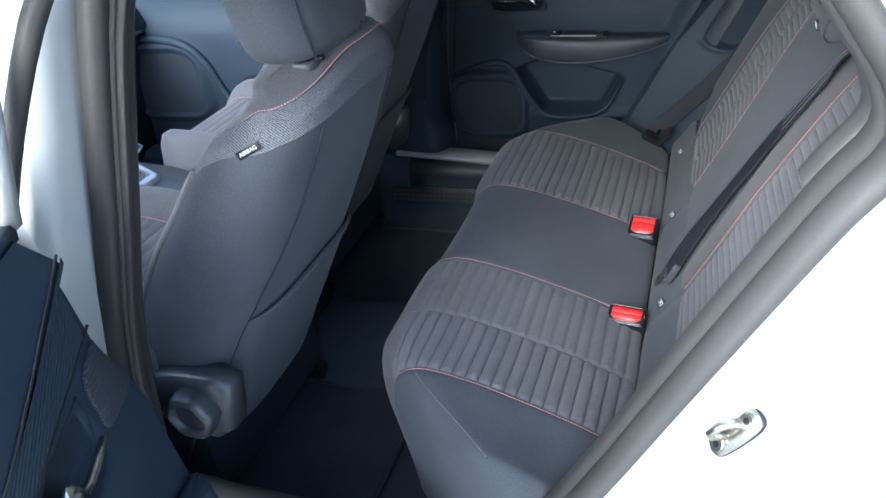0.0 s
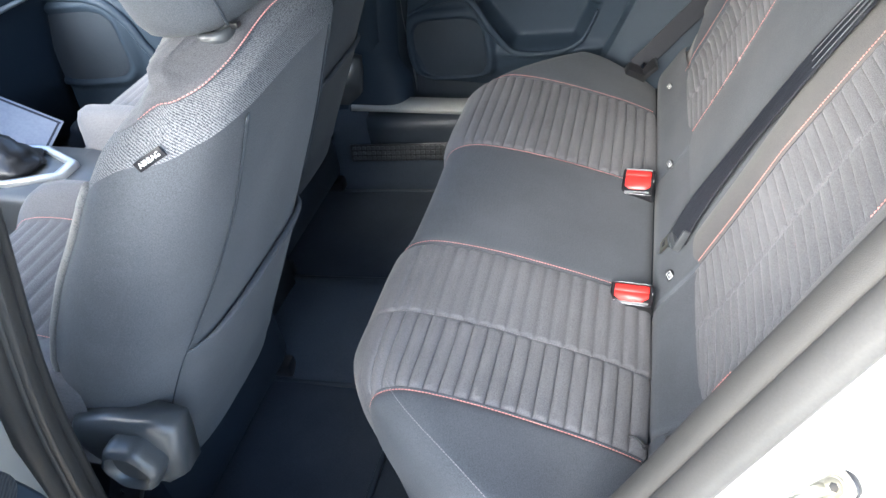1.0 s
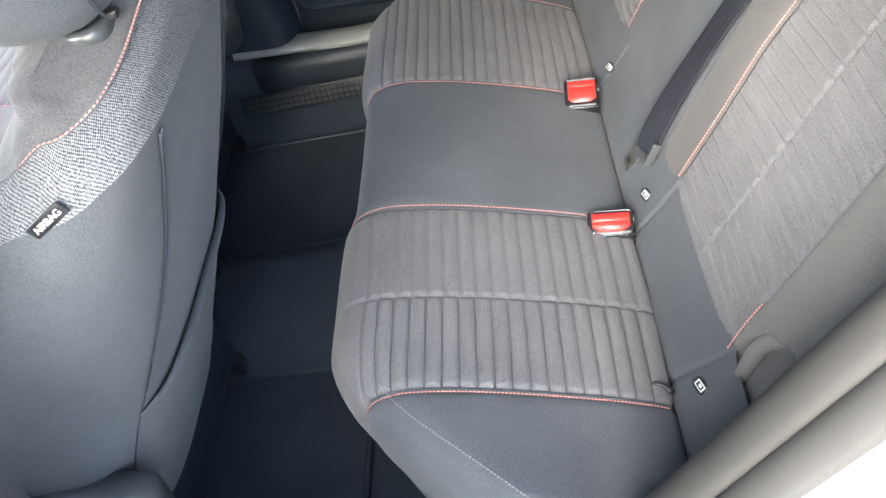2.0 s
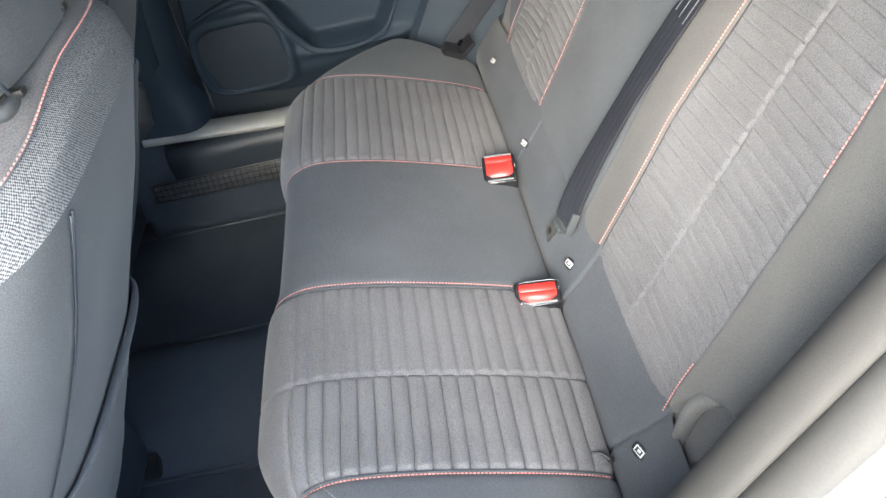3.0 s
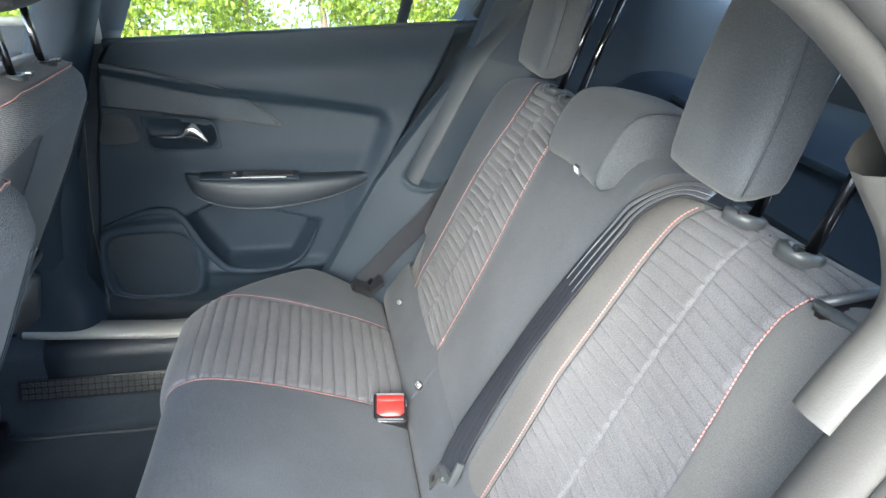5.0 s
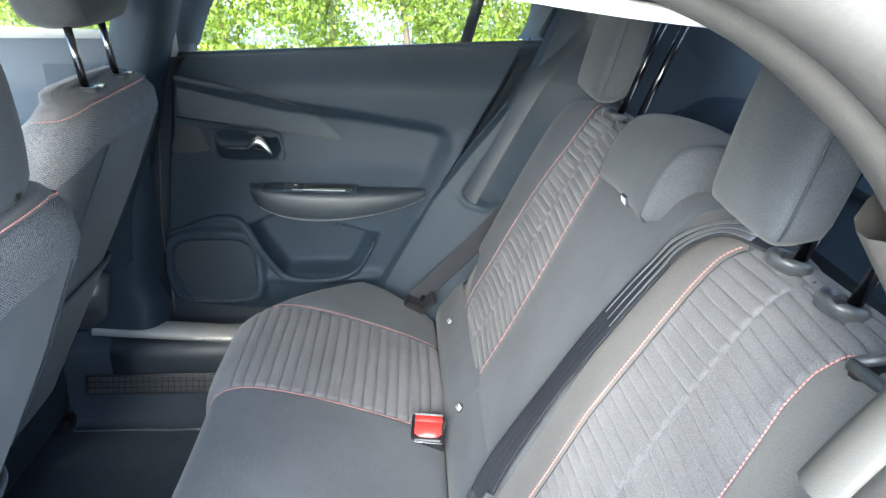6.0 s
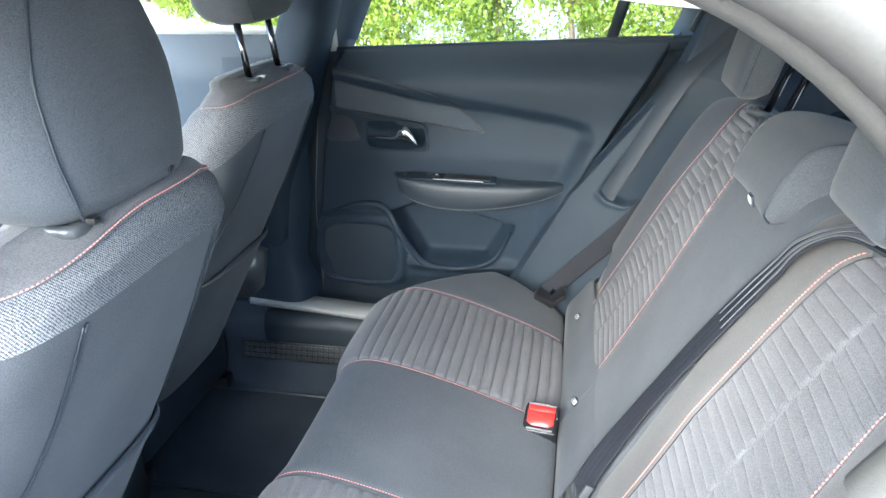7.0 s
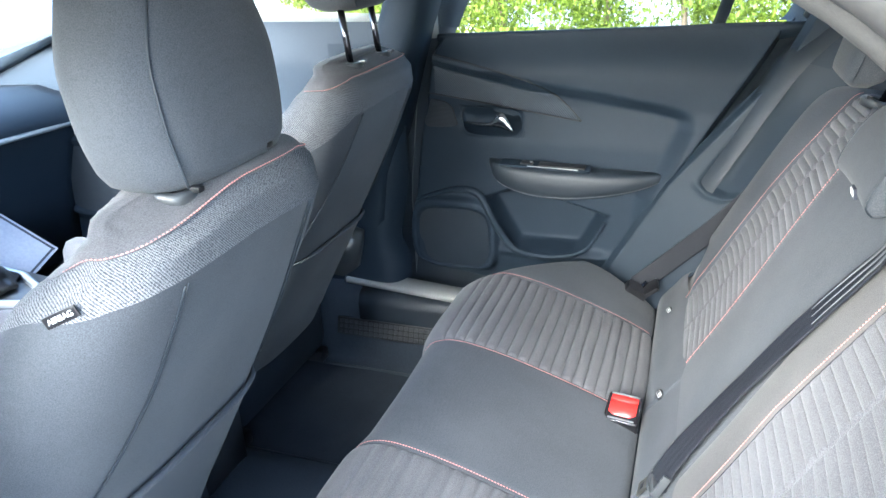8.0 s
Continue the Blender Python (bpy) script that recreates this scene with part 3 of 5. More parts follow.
def build_bench():
    bench = thing("rear_bench_cushion", "dark grey cloth rear bench cushion with ribbed seats and red stitching", "car seat")
    pitch, last = 0.0200, 0.384
    for a, b, crease in ((SEAM_Y[0], SEAM_Y[1], -0.341), (SEAM_Y[2], SEAM_Y[3], None)):
        def f(k, y, crease=crease, a=a, b=b):
            """k up to 1: distance from the back over the ribbed length; past 1: on round the front."""
            run = -(cushion_front(y)[0] + 0.03)
            d = min(k, 1.0) * last
            s = float(np.interp(d / run, CP[:350, 0], np.arange(350) / 399))
            if k > 1:
                s += (1 - s) * (k - 1)
            g = near_seams(y)
            edge = smoothstep(0, 0.008, y - a) * smoothstep(0, 0.008, b - y)
            along = smoothstep(last, last - 0.035, d) * smoothstep(0.0, 0.012, d)
            fold = math.exp(-((y - crease) / 0.0035) ** 2) if crease else 0.0
            slip = 0.004 * smoothstep(-0.002, 0.002, y - crease) if crease else 0.0
            r = rib(d + slip, pitch, 0.0072, 0.36) * edge * along * (1 - 0.8 * fold)
            c = -0.0030 * fold * smoothstep(last + 0.02, last - 0.03, d)
            puff = 0.004 * math.sin(math.pi * min(1, max(0, (y - a) / (b - a))))
            sag = 0.0012 * noise.noise(Vector((d * 30, y * 14, 2.0)))
            return cushion_at(s, y, g + r + c + puff + sag * edge)
        ss = [d / last for d in rib_steps(0, last, pitch)] + list(np.linspace(1, 2, 34))[1:]
        grid("ribbed_panel", f, ss, spread(a, b, 30, (a, b, crease) if crease else (a, b), 9), M_RIB, bench, "dark grey heathered cloth sewn in broad ribs", flip=True)
        if crease:
            stitches("crease_stitching", [f(k, crease) + Vector((0, 0, 0.0012)) for k in np.linspace(0.03, 0.93, 30)], (0, 0, 1), M_STITCH_D, bench, "grey thread", length=0.0030)
    ends = [(MID - 0.635, SEAM_Y[0]), (SEAM_Y[1], SEAM_Y[2]), (SEAM_Y[3], MID + 0.635)]
    for k, (a, b) in enumerate(ends):
        def g(s, y):
            return cushion_at(s, y, near_seams(y))
        grid("middle_panel" if k == 1 else "side_bolster", g, np.linspace(0, 1, 70), spread(a, b, 26, SEAM_Y), M_PLAIN, bench, "plain dark grey cloth", flip=True)
    for y in SEAM_Y:
        out = -1 if y < MID else 1
        off = 0.004 * (out if y in (SEAM_Y[0], SEAM_Y[3]) else -out)
        stitches("seam_stitching", [cushion_at(s, y + off, -0.0014) for s in np.linspace(0.015, 0.78, 44)], (0, 0, 1), M_STITCH, bench, "red stitched seam")
        tube("seam_piping", [cushion_at(s, y, -0.003) for s in np.linspace(0.0, 0.74, 60)], 0.0016, M_PLAIN, bench, sides=6)
    stitches("edge_stitching", [cushion_at(0.685 - 0.04 * smoothstep(-0.48, -0.60, y), y, 0.0003) for y in np.linspace(-0.465, -0.615, 14)], (-0.5, -0.3, 0.8), M_STITCH_D, bench, "grey thread along the front edge")
    # carpeted plinth beneath
    rings = []
    for z, inset in ((0.40, 0.06), (0.50, 0.05), (0.66, 0.04), (0.69, 0.06)):
        ring = [(-0.02, MID + 0.60, z), (-0.02, MID - 0.60, z)]
        for y in np.linspace(MID - 0.60, MID + 0.60, 30):
            ring.append((cushion_front(y)[0] + inset, y, z))
        rings.append(ring)
    loft("plinth", rings, M_CARPET, bench, "black carpeted seat base")


build_bench()

# ---------- rear backrest ----------
BP = spline([(-0.028, 0.690), (-0.020, 0.712), (-0.005, 0.730), (0.012, 0.752), (0.030, 0.785), (0.050, 0.825), (0.085, 0.893), (0.130, 0.985), (0.175, 1.075), (0.215, 1.150), (0.240, 1.190), (0.262, 1.212), (0.285, 1.219), (0.32, 1.214), (0.345, 1.196),
             (0.350, 1.16), (0.30, 1.02), (0.22, 0.80)], 500)
FOLD = 0.105


def back_at(s, y, lift=0.0):
    q = min(max(s, 0), 1) * 499
    i = min(int(q), 498)
    x, z = BP[i] + (BP[i + 1] - BP[i]) * (q - i)
    dx, dz = BP[min(i + 3, 499)] - BP[max(i - 3, 0)]
    l = math.hypot(dx, dz)
    a = max(0.0, (abs(y) - 0.43) / 0.185)
    up = smoothstep(0.08, 0.16, s)
    x += (0.065 * max(0.0, (a - 0.72) / 0.28) ** 2 - 0.016 * math.sin(min(1, a * 0.8) * math.pi)) * up
    z -= 0.022 * a ** 2 * up
    hollow = 0.006 * math.cos(min(1.0, abs(abs(y) - 0.32) / 0.14) * math.pi / 2) * up
    lift -= hollow
    return Vector((x - dz / l * lift, y, z + dx / l * lift))


def back_s(z):
    """Front-face parameter for a height."""
    i = int(np.argmax(BP[:, 1] >= z))
    return i / 499


def outer_seam(s):
    """Half-width of the ribbed panel up the backrest."""
    return float(np.interp(s, [0.0, 0.10, 0.25, 0.36, 0.42, 0.475, 0.51, 0.535, 0.555, 0.58, 0.62], [0.458, 0.458, 0.452, 0.445, 0.436, 0.424, 0.424, 0.432, 0.452, 0.485, 0.56]))


def inner_seam(s):
    return float(np.interp(s, [0.0, 0.10, 0.30, 0.39, 0.47, 0.52, 0.55, 0.58, 0.62], [0.192, 0.192, 0.190, 0.202, 0.210, 0.216, 0.226, 0.25, 0.27]))


def build_back():
    back = thing("rear_bench", "dark grey cloth rear bench backrest with ribbed panels and red stitching", "car seat")
    top = 0.62
    for side in (-1, 1):
        crease = 0.322

        def f(s, t, side=side):
            a, b = inner_seam(s), outer_seam(s)
            y = a + (b - a) * t
            d = s * 1.113
            s = min(top, max(FOLD, s - (0.05 * abs(y - crease) + 0.008 * smoothstep(-0.004, 0.004, y - crease)) / 1.113))
            a, b = inner_seam(s), outer_seam(s)
            y = a + (b - a) * t
            edge = smoothstep(0, 0.025, t) * smoothstep(0, 0.025, 1 - t)
            fold = math.exp(-((y - crease) / 0.003) ** 2)
            along = smoothstep(0.60, 0.575, s) * smoothstep(FOLD, FOLD + 0.02, s)
            r = rib(d, 0.0165, 0.0064 if side > 0 else 0.0042, 0.55 if side > 0 else 0.32) * edge * along * (1 - fold) - (0.0042 if side > 0 else 0.0016) * fold * along
            g = -0.004 * (math.exp(-(t / 0.025) ** 2) + math.exp(-((1 - t) / 0.025) ** 2))
            c = -0.0010 * fold
            return back_at(s, side * y, g + r + c + 0.004 * math.sin(math.pi * t))
        ss = [d / 1.113 for d in rib_steps(FOLD * 1.113, (top + 0.04) * 1.113, 0.0165)]
        ts = spread(0, 1, 24, (0, 1, 0.5), 9, 0.04)
        grid("ribbed_panel", f, ss, ts, M_RIB, back, "grey heathered cloth sewn in narrow ribs", flip=side > 0)

        def g(s, t, side=side):
            a = outer_seam(s)
            y = a + (0.617 - a) * t
            cut = FOLD + 0.085 * smoothstep(0.452, 0.535, y)
            s = cut + (s - FOLD) * (1 - cut) / (1 - FOLD)
            tuck = -0.022 * math.exp(-((s - cut) / 0.012) ** 2) * smoothstep(0.455, 0.49, y)
            return back_at(s, side * y, -0.004 * math.exp(-(t / 0.03) ** 2) + tuck + 0.006 * math.sin(math.pi * t))
        # near bolster wears the copy with daylight painted in, far one the plain cloth
        grid("side_bolster", g, list(np.linspace(FOLD, 0.25, 40)) + list(np.linspace(0.26, 0.62, 50)) + list(np.linspace(0.63, 1, 24)), spread(0, 1, 18, (0,), 7, 0.05), M_PLAIN_LIT if side < 0 else M_PLAIN, back, "plain grey cloth, daylight painted into the near side's colour", flip=side > 0)

        def rear(s, t, side=side):
            a, b = inner_seam(top), outer_seam(top)
            return back_at(s, side * (a + (b - a) * t))
        grid("rear_skin", rear, np.linspace(top, 1, 12), np.linspace(0, 1, 6), M_CARPET, back)
        stitches("outer_stitching", [back_at(s, side * (outer_seam(s) + 0.004), 0.001) for s in np.linspace(0.385 if side < 0 else FOLD, 0.60, 44)], (-0.9, 0, 0.45), M_STITCH, back, "red stitched seam")
        stitches("inner_stitching", [back_at(s, side * (inner_seam(s) - 0.003), 0.0005) for s in np.linspace(FOLD + 0.01, 0.545, 50)], (-0.9, 0, 0.45), M_STITCH, back, "red stitched seam")
        if side < 0:
            stitches("lower_stitching", [back_at(s, side * (outer_seam(s) + 0.003), 0.001) for s in np.linspace(FOLD, 0.18, 10)], (-0.9, 0, 0.45), M_STITCH, back, "red stitched seam")

    tube("bolster_fold", [(0.084, -0.528, 0.872), (0.068, -0.512, 0.866), (0.053, -0.503, 0.856), (0.044, -0.500, 0.836), (0.038, -0.497, 0.805), (0.033, -0.494, 0.768)], [0.003, 0.008, 0.009, 0.009, 0.008, 0.006], M_PLAIN_LIT, back, "curled lower end of the bolster", sides=14, smooth_n=40)
    split_y = -0.112

    def m(s, t):
        a = inner_seam(s)
        y = split_y + (a - split_y) * t
        return back_at(s, y, -0.003 * (math.exp(-(t / 0.02) ** 2) + math.exp(-((1 - t) / 0.02) ** 2)) - 0.005 * math.exp(-((t - 0.985) / 0.012) ** 2) + 0.003 * math.sin(math.pi * t))
    rows = list(np.linspace(FOLD, 0.62, 60)) + list(np.linspace(0.63, 1, 24))
    grid("middle_panel", m, rows, spread(0, 1, 20, (0, 1), 7, 0.03), M_PLAIN, back, "plain dark grey cloth", flip=True)

    def strip(s, t):
        a = -inner_seam(s)
        return back_at(s, a + (split_y - a) * t, -0.003 * (math.exp(-(t / 0.05) ** 2) + math.exp(-((1 - t) / 0.05) ** 2)) + 0.002 * math.sin(math.pi * t))
    # the strip's warm tone is daylight put into the colour
    grid("inner_strip", strip, rows, spread(0, 1, 10, (0, 1), 7, 0.06), M_STRIP_LIT, back, "plain grey cloth beside the belt, warm daylight put into its colour", flip=True)

    for side in (-1, 1):
        # both covers reuse the near bolster's cloth, daylight in its colour
        grid("lower_filler", lambda s, y, side=side: back_at(s, side * y, -0.010), np.linspace(0.02, 0.30, 10), np.linspace(0.44, 0.62, 8), M_PLAIN_LIT, back, "grey side cover")

    def flap(s, y):
        gap = -0.006 * (math.exp(-((y + 0.20) / 0.004) ** 2) + math.exp(-((y - 0.15) / 0.004) ** 2) * 0.5 + math.exp(-((y + 0.452 + 0.25 * (s - 0.05)) / 0.003) ** 2))
        return back_at(s, y, 0.006 * math.sin(math.pi * s / 0.115) + gap)
    grid("lower_flap", flap, np.linspace(0, 0.115, 14), spread(-0.60, 0.60, 60, (-0.20, 0.15, -0.455), 13, 0.015), M_PLAIN, back, "plain cloth flap over the anchor points", flip=True)


build_back()

# ---------- rear headrests ----------
def pad_rings(cx, cy, z0, z1, hx, hy, lean, n=40, rows=18, e=4.5, taper_top=0.86, taper_bot=0.93, round_=0.028):
    rings = []
    for k in range(rows):
        t = k / (rows - 1)
        z = z0 + (z1 - z0) * t
        h = z1 - z0
        d = min(t, 1 - t) * h
        shrink = 1.0
        if d < round_:
            shrink = 1 - (round_ / min(hx, hy)) * (1 - math.sqrt(max(0, 1 - ((round_ - d) / round_) ** 2))) * 0.9
        w = taper_bot + (1 - taper_bot) * smoothstep(0, 0.35, t) - (1 - taper_top) * smoothstep(0.5, 1, t)
        ax, ay = hx * (0.92 + 0.08 * math.sin(math.pi * t)) * shrink, hy * w * (1 - (1 - shrink) * hx / hy)
        rings.append([Vector((cx + (z - z0) * lean + a, cy + b, z)) for a, b in super_ring(n, ax, ay, e)])
    return rings


def headrest_post(parent, base, top, label="dark polished steel post"):
    tube("post", [base, top], 0.0064, M_POST, parent, label, sides=14)


def revolve(name, centre, axis, prof, mat, parent, label="", n=36):
    """A turned piece: prof is (radius, height along the axis)."""
    q = Vector(axis).to_track_quat("Z", "Y").to_matrix()
    rings = [[Vector(centre) + q @ Vector((r * math.cos(2 * math.pi * k / n), r * math.sin(2 * math.pi * k / n), h)) for k in range(n)] for r, h in prof]
    return loft(name, rings, mat, parent, label)


def post_guide(centre, axis):
    """A round plastic post sleeve with a dished flange and lock button."""
    g = thing("headrest_guide", "dark plastic headrest post sleeve set in the seat top", "sleeve", group="headrest sleeves")
    c, a = Vector(centre), Vector(axis).normalized()
    revolve("flange", c, a, [(0.0215, -0.012), (0.0228, -0.003), (0.0225, 0.000), (0.0200, 0.0022), (0.0150, 0.0030), (0.0135, 0.0026), (0.0120, -0.001), (0.0090, -0.002), (0.006, -0.002)], M_GUIDE, g)
    side = Vector((-0.75, -0.62, 0.2))
    side = (side - a * side.dot(a)).normalized()
    box("lock_button", (0.007, 0.009, 0.006), Matrix.Translation(c + a * 0.003 + side * 0.018) @ a.to_track_quat("Z", "Y").to_matrix().to_4x4(), M_BLACK, g, 0.0015)
    return g


def rear_headrest(y, group, shift=0.0, hy=0.080):
    hr = thing("rear_headrest", "raised dark grey cloth headrest hanging forward on two steel posts", "headrest", group=group)
    cx, z0, z1, lean, hx = 0.240, 1.266, 1.452, 0.26, 0.033
    post_y, y = y, y + shift
    rings = pad_rings(cx, y, z0, z1, hx, hy, lean, e=4.6, taper_bot=0.97, round_=0.020)
    loft("pad", rings, M_PLAIN, hr, "dark grey cloth pad")
    for sy in (-1, 1):
        pts = [rings[k][(3 if sy > 0 else 40 - 3) % 40] for k in range(1, 17)]
        mid_x = [cx + (r.z - z0) * lean for r in pts]
        front = [Vector((m - hx * 0.55, p.y + sy * 0.0015, p.z)) for m, p in zip(mid_x, pts)]
        front = [Vector((v.x, y + sy * (abs(rings[k][10].y - y) + 0.0008), v.z)) for k, v in zip(range(1, 17), front)]
        tube("side_seam", front, 0.0012, M_PLASTIC_D, hr, sides=6)
    for off in (-0.047 - 0.020 * (post_y < 0), 0.047 - 0.020 * (post_y < 0)):
        y = post_y
        headrest_post(hr, (0.288, y + off, 1.205), (0.372, y + off, 1.420))
        headrest_post(hr, (0.372, y + off, 1.420), (0.285, y + off, 1.432))
        post_guide((0.286, y + off, 1.2260), (0.30, 0, 0.95))
    return hr


rear_headrest(-0.309, "raised rear headrests", 0.016, 0.073)
rear_headrest(0.328, "raised rear headrests")


def centre_headrest():
    hr = thing("centre_headrest", "low saddle-shaped dark grey cloth headrest resting on the backrest", "headrest")
    y0, hw = 0.047, 0.108
    prof = [(0.214, 1.181), (0.206, 1.190), (0.209, 1.207), (0.222, 1.238), (0.238, 1.264), (0.256, 1.279), (0.282, 1.284), (0.318, 1.280), (0.348, 1.270), (0.356, 1.250), (0.340, 1.222), (0.290, 1.203), (0.240, 1.186)]
    pr = spline(prof + prof[:1], 61)[:-1]
    c = np.array((0.268, 1.232))
    rings = []
    steps = list(np.linspace(-1, -0.86, 8)) + list(np.linspace(-0.8, 0.8, 12)) + list(np.linspace(0.86, 1, 8))
    for t in steps:
        k = 1 - 0.11 * (1 - math.sqrt(max(0.0, 1 - max(0.0, (abs(t) - 0.86) / 0.14) ** 2)))
        rings.append([Vector((c[0] + (p[0] - c[0]) * k, y0 + hw * t, c[1] + (p[1] - c[1]) * k - 0.004 * t * t - 0.006 * (t > 0) * t)) for p in pr])
    loft("pad", rings, M_PLAIN, hr, "dark grey cloth pad")
    for ring, sy in ((rings[2], -1), (rings[-3], 1)):
        tube("side_seam", [v + Vector((0, sy * 0.0008, 0)) + (v - Vector((c[0], v.y, c[1]))) * 0.006 for v in ring + ring[:1]], 0.0014, M_PLASTIC_D, hr, sides=6)
    tag = box("label_tag", (0.004, 0.020, 0.014), pose(0.2050, 0.004, 1.188, 0, -10, 0), M_NAVY, hr, 0.001, "small dark fabric label with illegible pale print")
    for k in range(3):
        box("print_bar", (0.0012, 0.003, 0.008), pose(0.2025, -0.002 + k * 0.006, 1.1885, 0, -10, 0), M_TAG, tag, 0.0003)


centre_headrest()


# ---------- rear belts and buckles ----------
def ribbon(name, pts, width, across, mat, parent, thick=0.0014, n=70, label="", shift=0.0, lift=0.0, span=(0.0, 1.0), taper=0.0):
    """A flat strap along pts; shift and lift lay a narrower band on a strap of the same course."""
    p = spline(pts, n)
    ac = [Vector(a) for a in across]
    rings = []
    for i, c in enumerate(p):
        u = i / (n - 1)
        if not span[0] <= u <= span[1]:
            continue
        t = u * (len(ac) - 1)
        k = min(int(t), len(ac) - 2)
        a = ac[k].lerp(ac[k + 1], t - k).normalized()
        d = Vector(p[min(i + 1, n - 1)] - p[max(i - 1, 0)]).normalized()
        nn = d.cross(a).normalized()
        a = nn.cross(d).normalized()
        nn = -nn
        c = Vector(c) + a * shift + nn * lift
        half = a * width / 2 * (1 - taper * smoothstep(span[0], span[1], u))
        m = 16
        ring = []
        for j in range(m + 1):
            ring.append(c + half * (-1 + 2 * j / m) + nn * thick * (1.0 + (0.35 if 3 < j < 13 and j not in (6, 10) else 0)))
        for j in range(m, -1, -1):
            ring.append(c + half * (-1 + 2 * j / m) - nn * thick)
        rings.append(ring)
    return loft(name, rings, mat, parent, label)


def centre_belt():
    belt = thing("centre_seat_belt", "black centre seat belt lying down the backrest with its latch tongue", "seat belt")
    pts = [(0.292, -0.242, 1.2235), (0.262, -0.208, 1.2285), (0.240, -0.181, 1.2130), (0.222, -0.157, 1.1870)]
    pts += [back_at(back_s(z), y, h) for z, y, h in ((1.150, -0.138, 0.007), (1.093, -0.122, 0.007), (1.02, -0.107, 0.009), (0.944, -0.095, 0.011), (0.857, -0.089, 0.013), (0.80, -0.093, 0.014), (0.768, -0.105, 0.013))]
    across = [(0.73, 0.68, 0.07), (0.55, 0.82, 0.02), (0.2, 0.97, 0), (0.06, 1, 0), (0, 1, 0), (0, 1, 0), (0, 1, 0), (-0.1, 1, 0), (-0.2, 1, 0.1), (-0.3, 1, 0.1)]
    ribbon("webbing", pts, 0.046, across, M_BELT, belt, label="black woven webbing", n=120)
    # sheen painted as three pale bands, tapering out down the belt's upper part
    for k in (-0.0150, 0.0, 0.0150):
        ribbon("sheen_band", pts, 0.0120, across, M_BELT_SHEEN, belt, 0.0004, 120, "pale band laid on as the sheen of the upper webbing", k, 0.0020, (0.03, 0.44), 0.92)
    part_tongue(belt, back_at(back_s(0.785), -0.098, 0.013), (pts[-1] - pts[-3]).normalized())
    sl = thing("belt_outlet", "black plastic belt outlet in the seat top", "belt outlet")
    box("bezel", (0.024, 0.050, 0.010), Matrix.Translation((0.293, -0.240, 1.2160)) @ pose(0, 0, 0, 0, 4, 42), M_GUIDE, sl, 0.004)


def part_tongue(parent, at, down):
    """A plastic loop round the webbing's lower end with the steel blade folded to one side."""
    out = Vector((-0.9, 0, 0.44))
    out = (out - down * out.dot(down)).normalized()
    side = down.cross(out).normalized()
    m = Matrix.Translation(at) @ Matrix((side, down, out)).transposed().to_4x4()
    sgn = 1 if side.y > 0 else -1
    bm = bmesh.new()
    bm_box(bm, (0.0055, 0.060, 0.012), m @ pose(sgn * 0.0265, -0.006, 0.002), 0.002)
    bm_box(bm, (0.0060, 0.034, 0.012), m @ pose(-sgn * 0.0265, 0.010, 0.002), 0.002)
    bm_box(bm, (0.056, 0.012, 0.013), m @ pose(0, 0.026, 0.002), 0.004)
    bm_box(bm, (0.030, 0.012, 0.010), m @ pose(sgn * 0.014, 0.036, 0.002), 0.004)
    t = part("latch_tongue", bm, M_GUIDE, parent, "dark plastic latch tongue")
    blade = m @ pose(sgn * 0.026, 0.050, 0.004, 0, 0, sgn * -24)
    box("steel_blade", (0.024, 0.034, 0.003), blade, M_STEEL, t, 0.001)
    box("blade_slot", (0.012, 0.011, 0.0034), blade @ pose(0, 0.004, 0), M_BLACK, t, 0.001)
    return t


centre_belt()


def buckle(at, yaw, double):
    b = thing("belt_buckle", "black belt buckle with two red press buttons" if double else "black belt buckle with a red press button", "belt buckle", group="belt buckles")
    m = Matrix.Translation(at) @ pose(0, 0, 0, 20, 3, yaw)
    w = 0.060 if double else 0.040
    if not double:
        m = m @ Matrix.Diagonal((1.14, 1, 1, 1))
    box("housing", (0.058, w, 0.040), m @ pose(0, 0, -0.012), M_BLACK, b, 0.005, seg=3)
    rim = [(a, c) for a, c in super_ring(28, 0.0275, w / 2 - 0.0012, 7)]
    tube("bright_rim", [m @ Vector((a, c, 0.0075)) for a, c in rim + rim[:1]], 0.0008, M_POST, b, sides=6)

    def button(y, depth, tilt):
        pts = [(-0.023, -depth / 2), (0.023, -depth / 2), (0.023, depth / 2), (-0.023, depth / 2)] if depth < 0.015 else [(-0.014, -depth / 2), (0.014, -depth / 2), (0.023, -depth / 2 + 0.007), (0.023, depth / 2), (-0.023, depth / 2), (-0.023, -depth / 2 + 0.007)]
        mm = m @ pose(0, y, 0.0085, tilt, 0, 0)
        loft("red_button", [[mm @ Vector((a * k, c * k, z)) for a, c in pts] for z, k in ((-0.004, 1), (0.0012, 1), (0.0024, 0.94))], M_RED, b)
    if double:
        button(0.0170, 0.012, -4)
        button(-0.0050, 0.027, 10)
        box("slot_plate", (0.048, 0.0035, 0.003), m @ pose(0, 0.0262, 0.0074), M_SILVER, b, 0.001)
        box("slot_plate", (0.044, 0.0030, 0.004), m @ pose(0, -0.0245, 0.0076), M_SILVER, b, 0.001)
    else:
        button(0.0075, 0.013, -6)
        button(-0.0060, 0.0150, 12)
        box("slot_plate", (0.046, 0.0030, 0.004), m @ pose(0, -0.0155, 0.0074), M_SILVER, b, 0.001)
    tube("stalk", [m @ Vector((0, 0, -0.04)), m @ Vector((0.01, 0, -0.09))], 0.012, M_BLACK, b)
    return b


buckle((-0.058, -0.197, 0.733), -4, False)
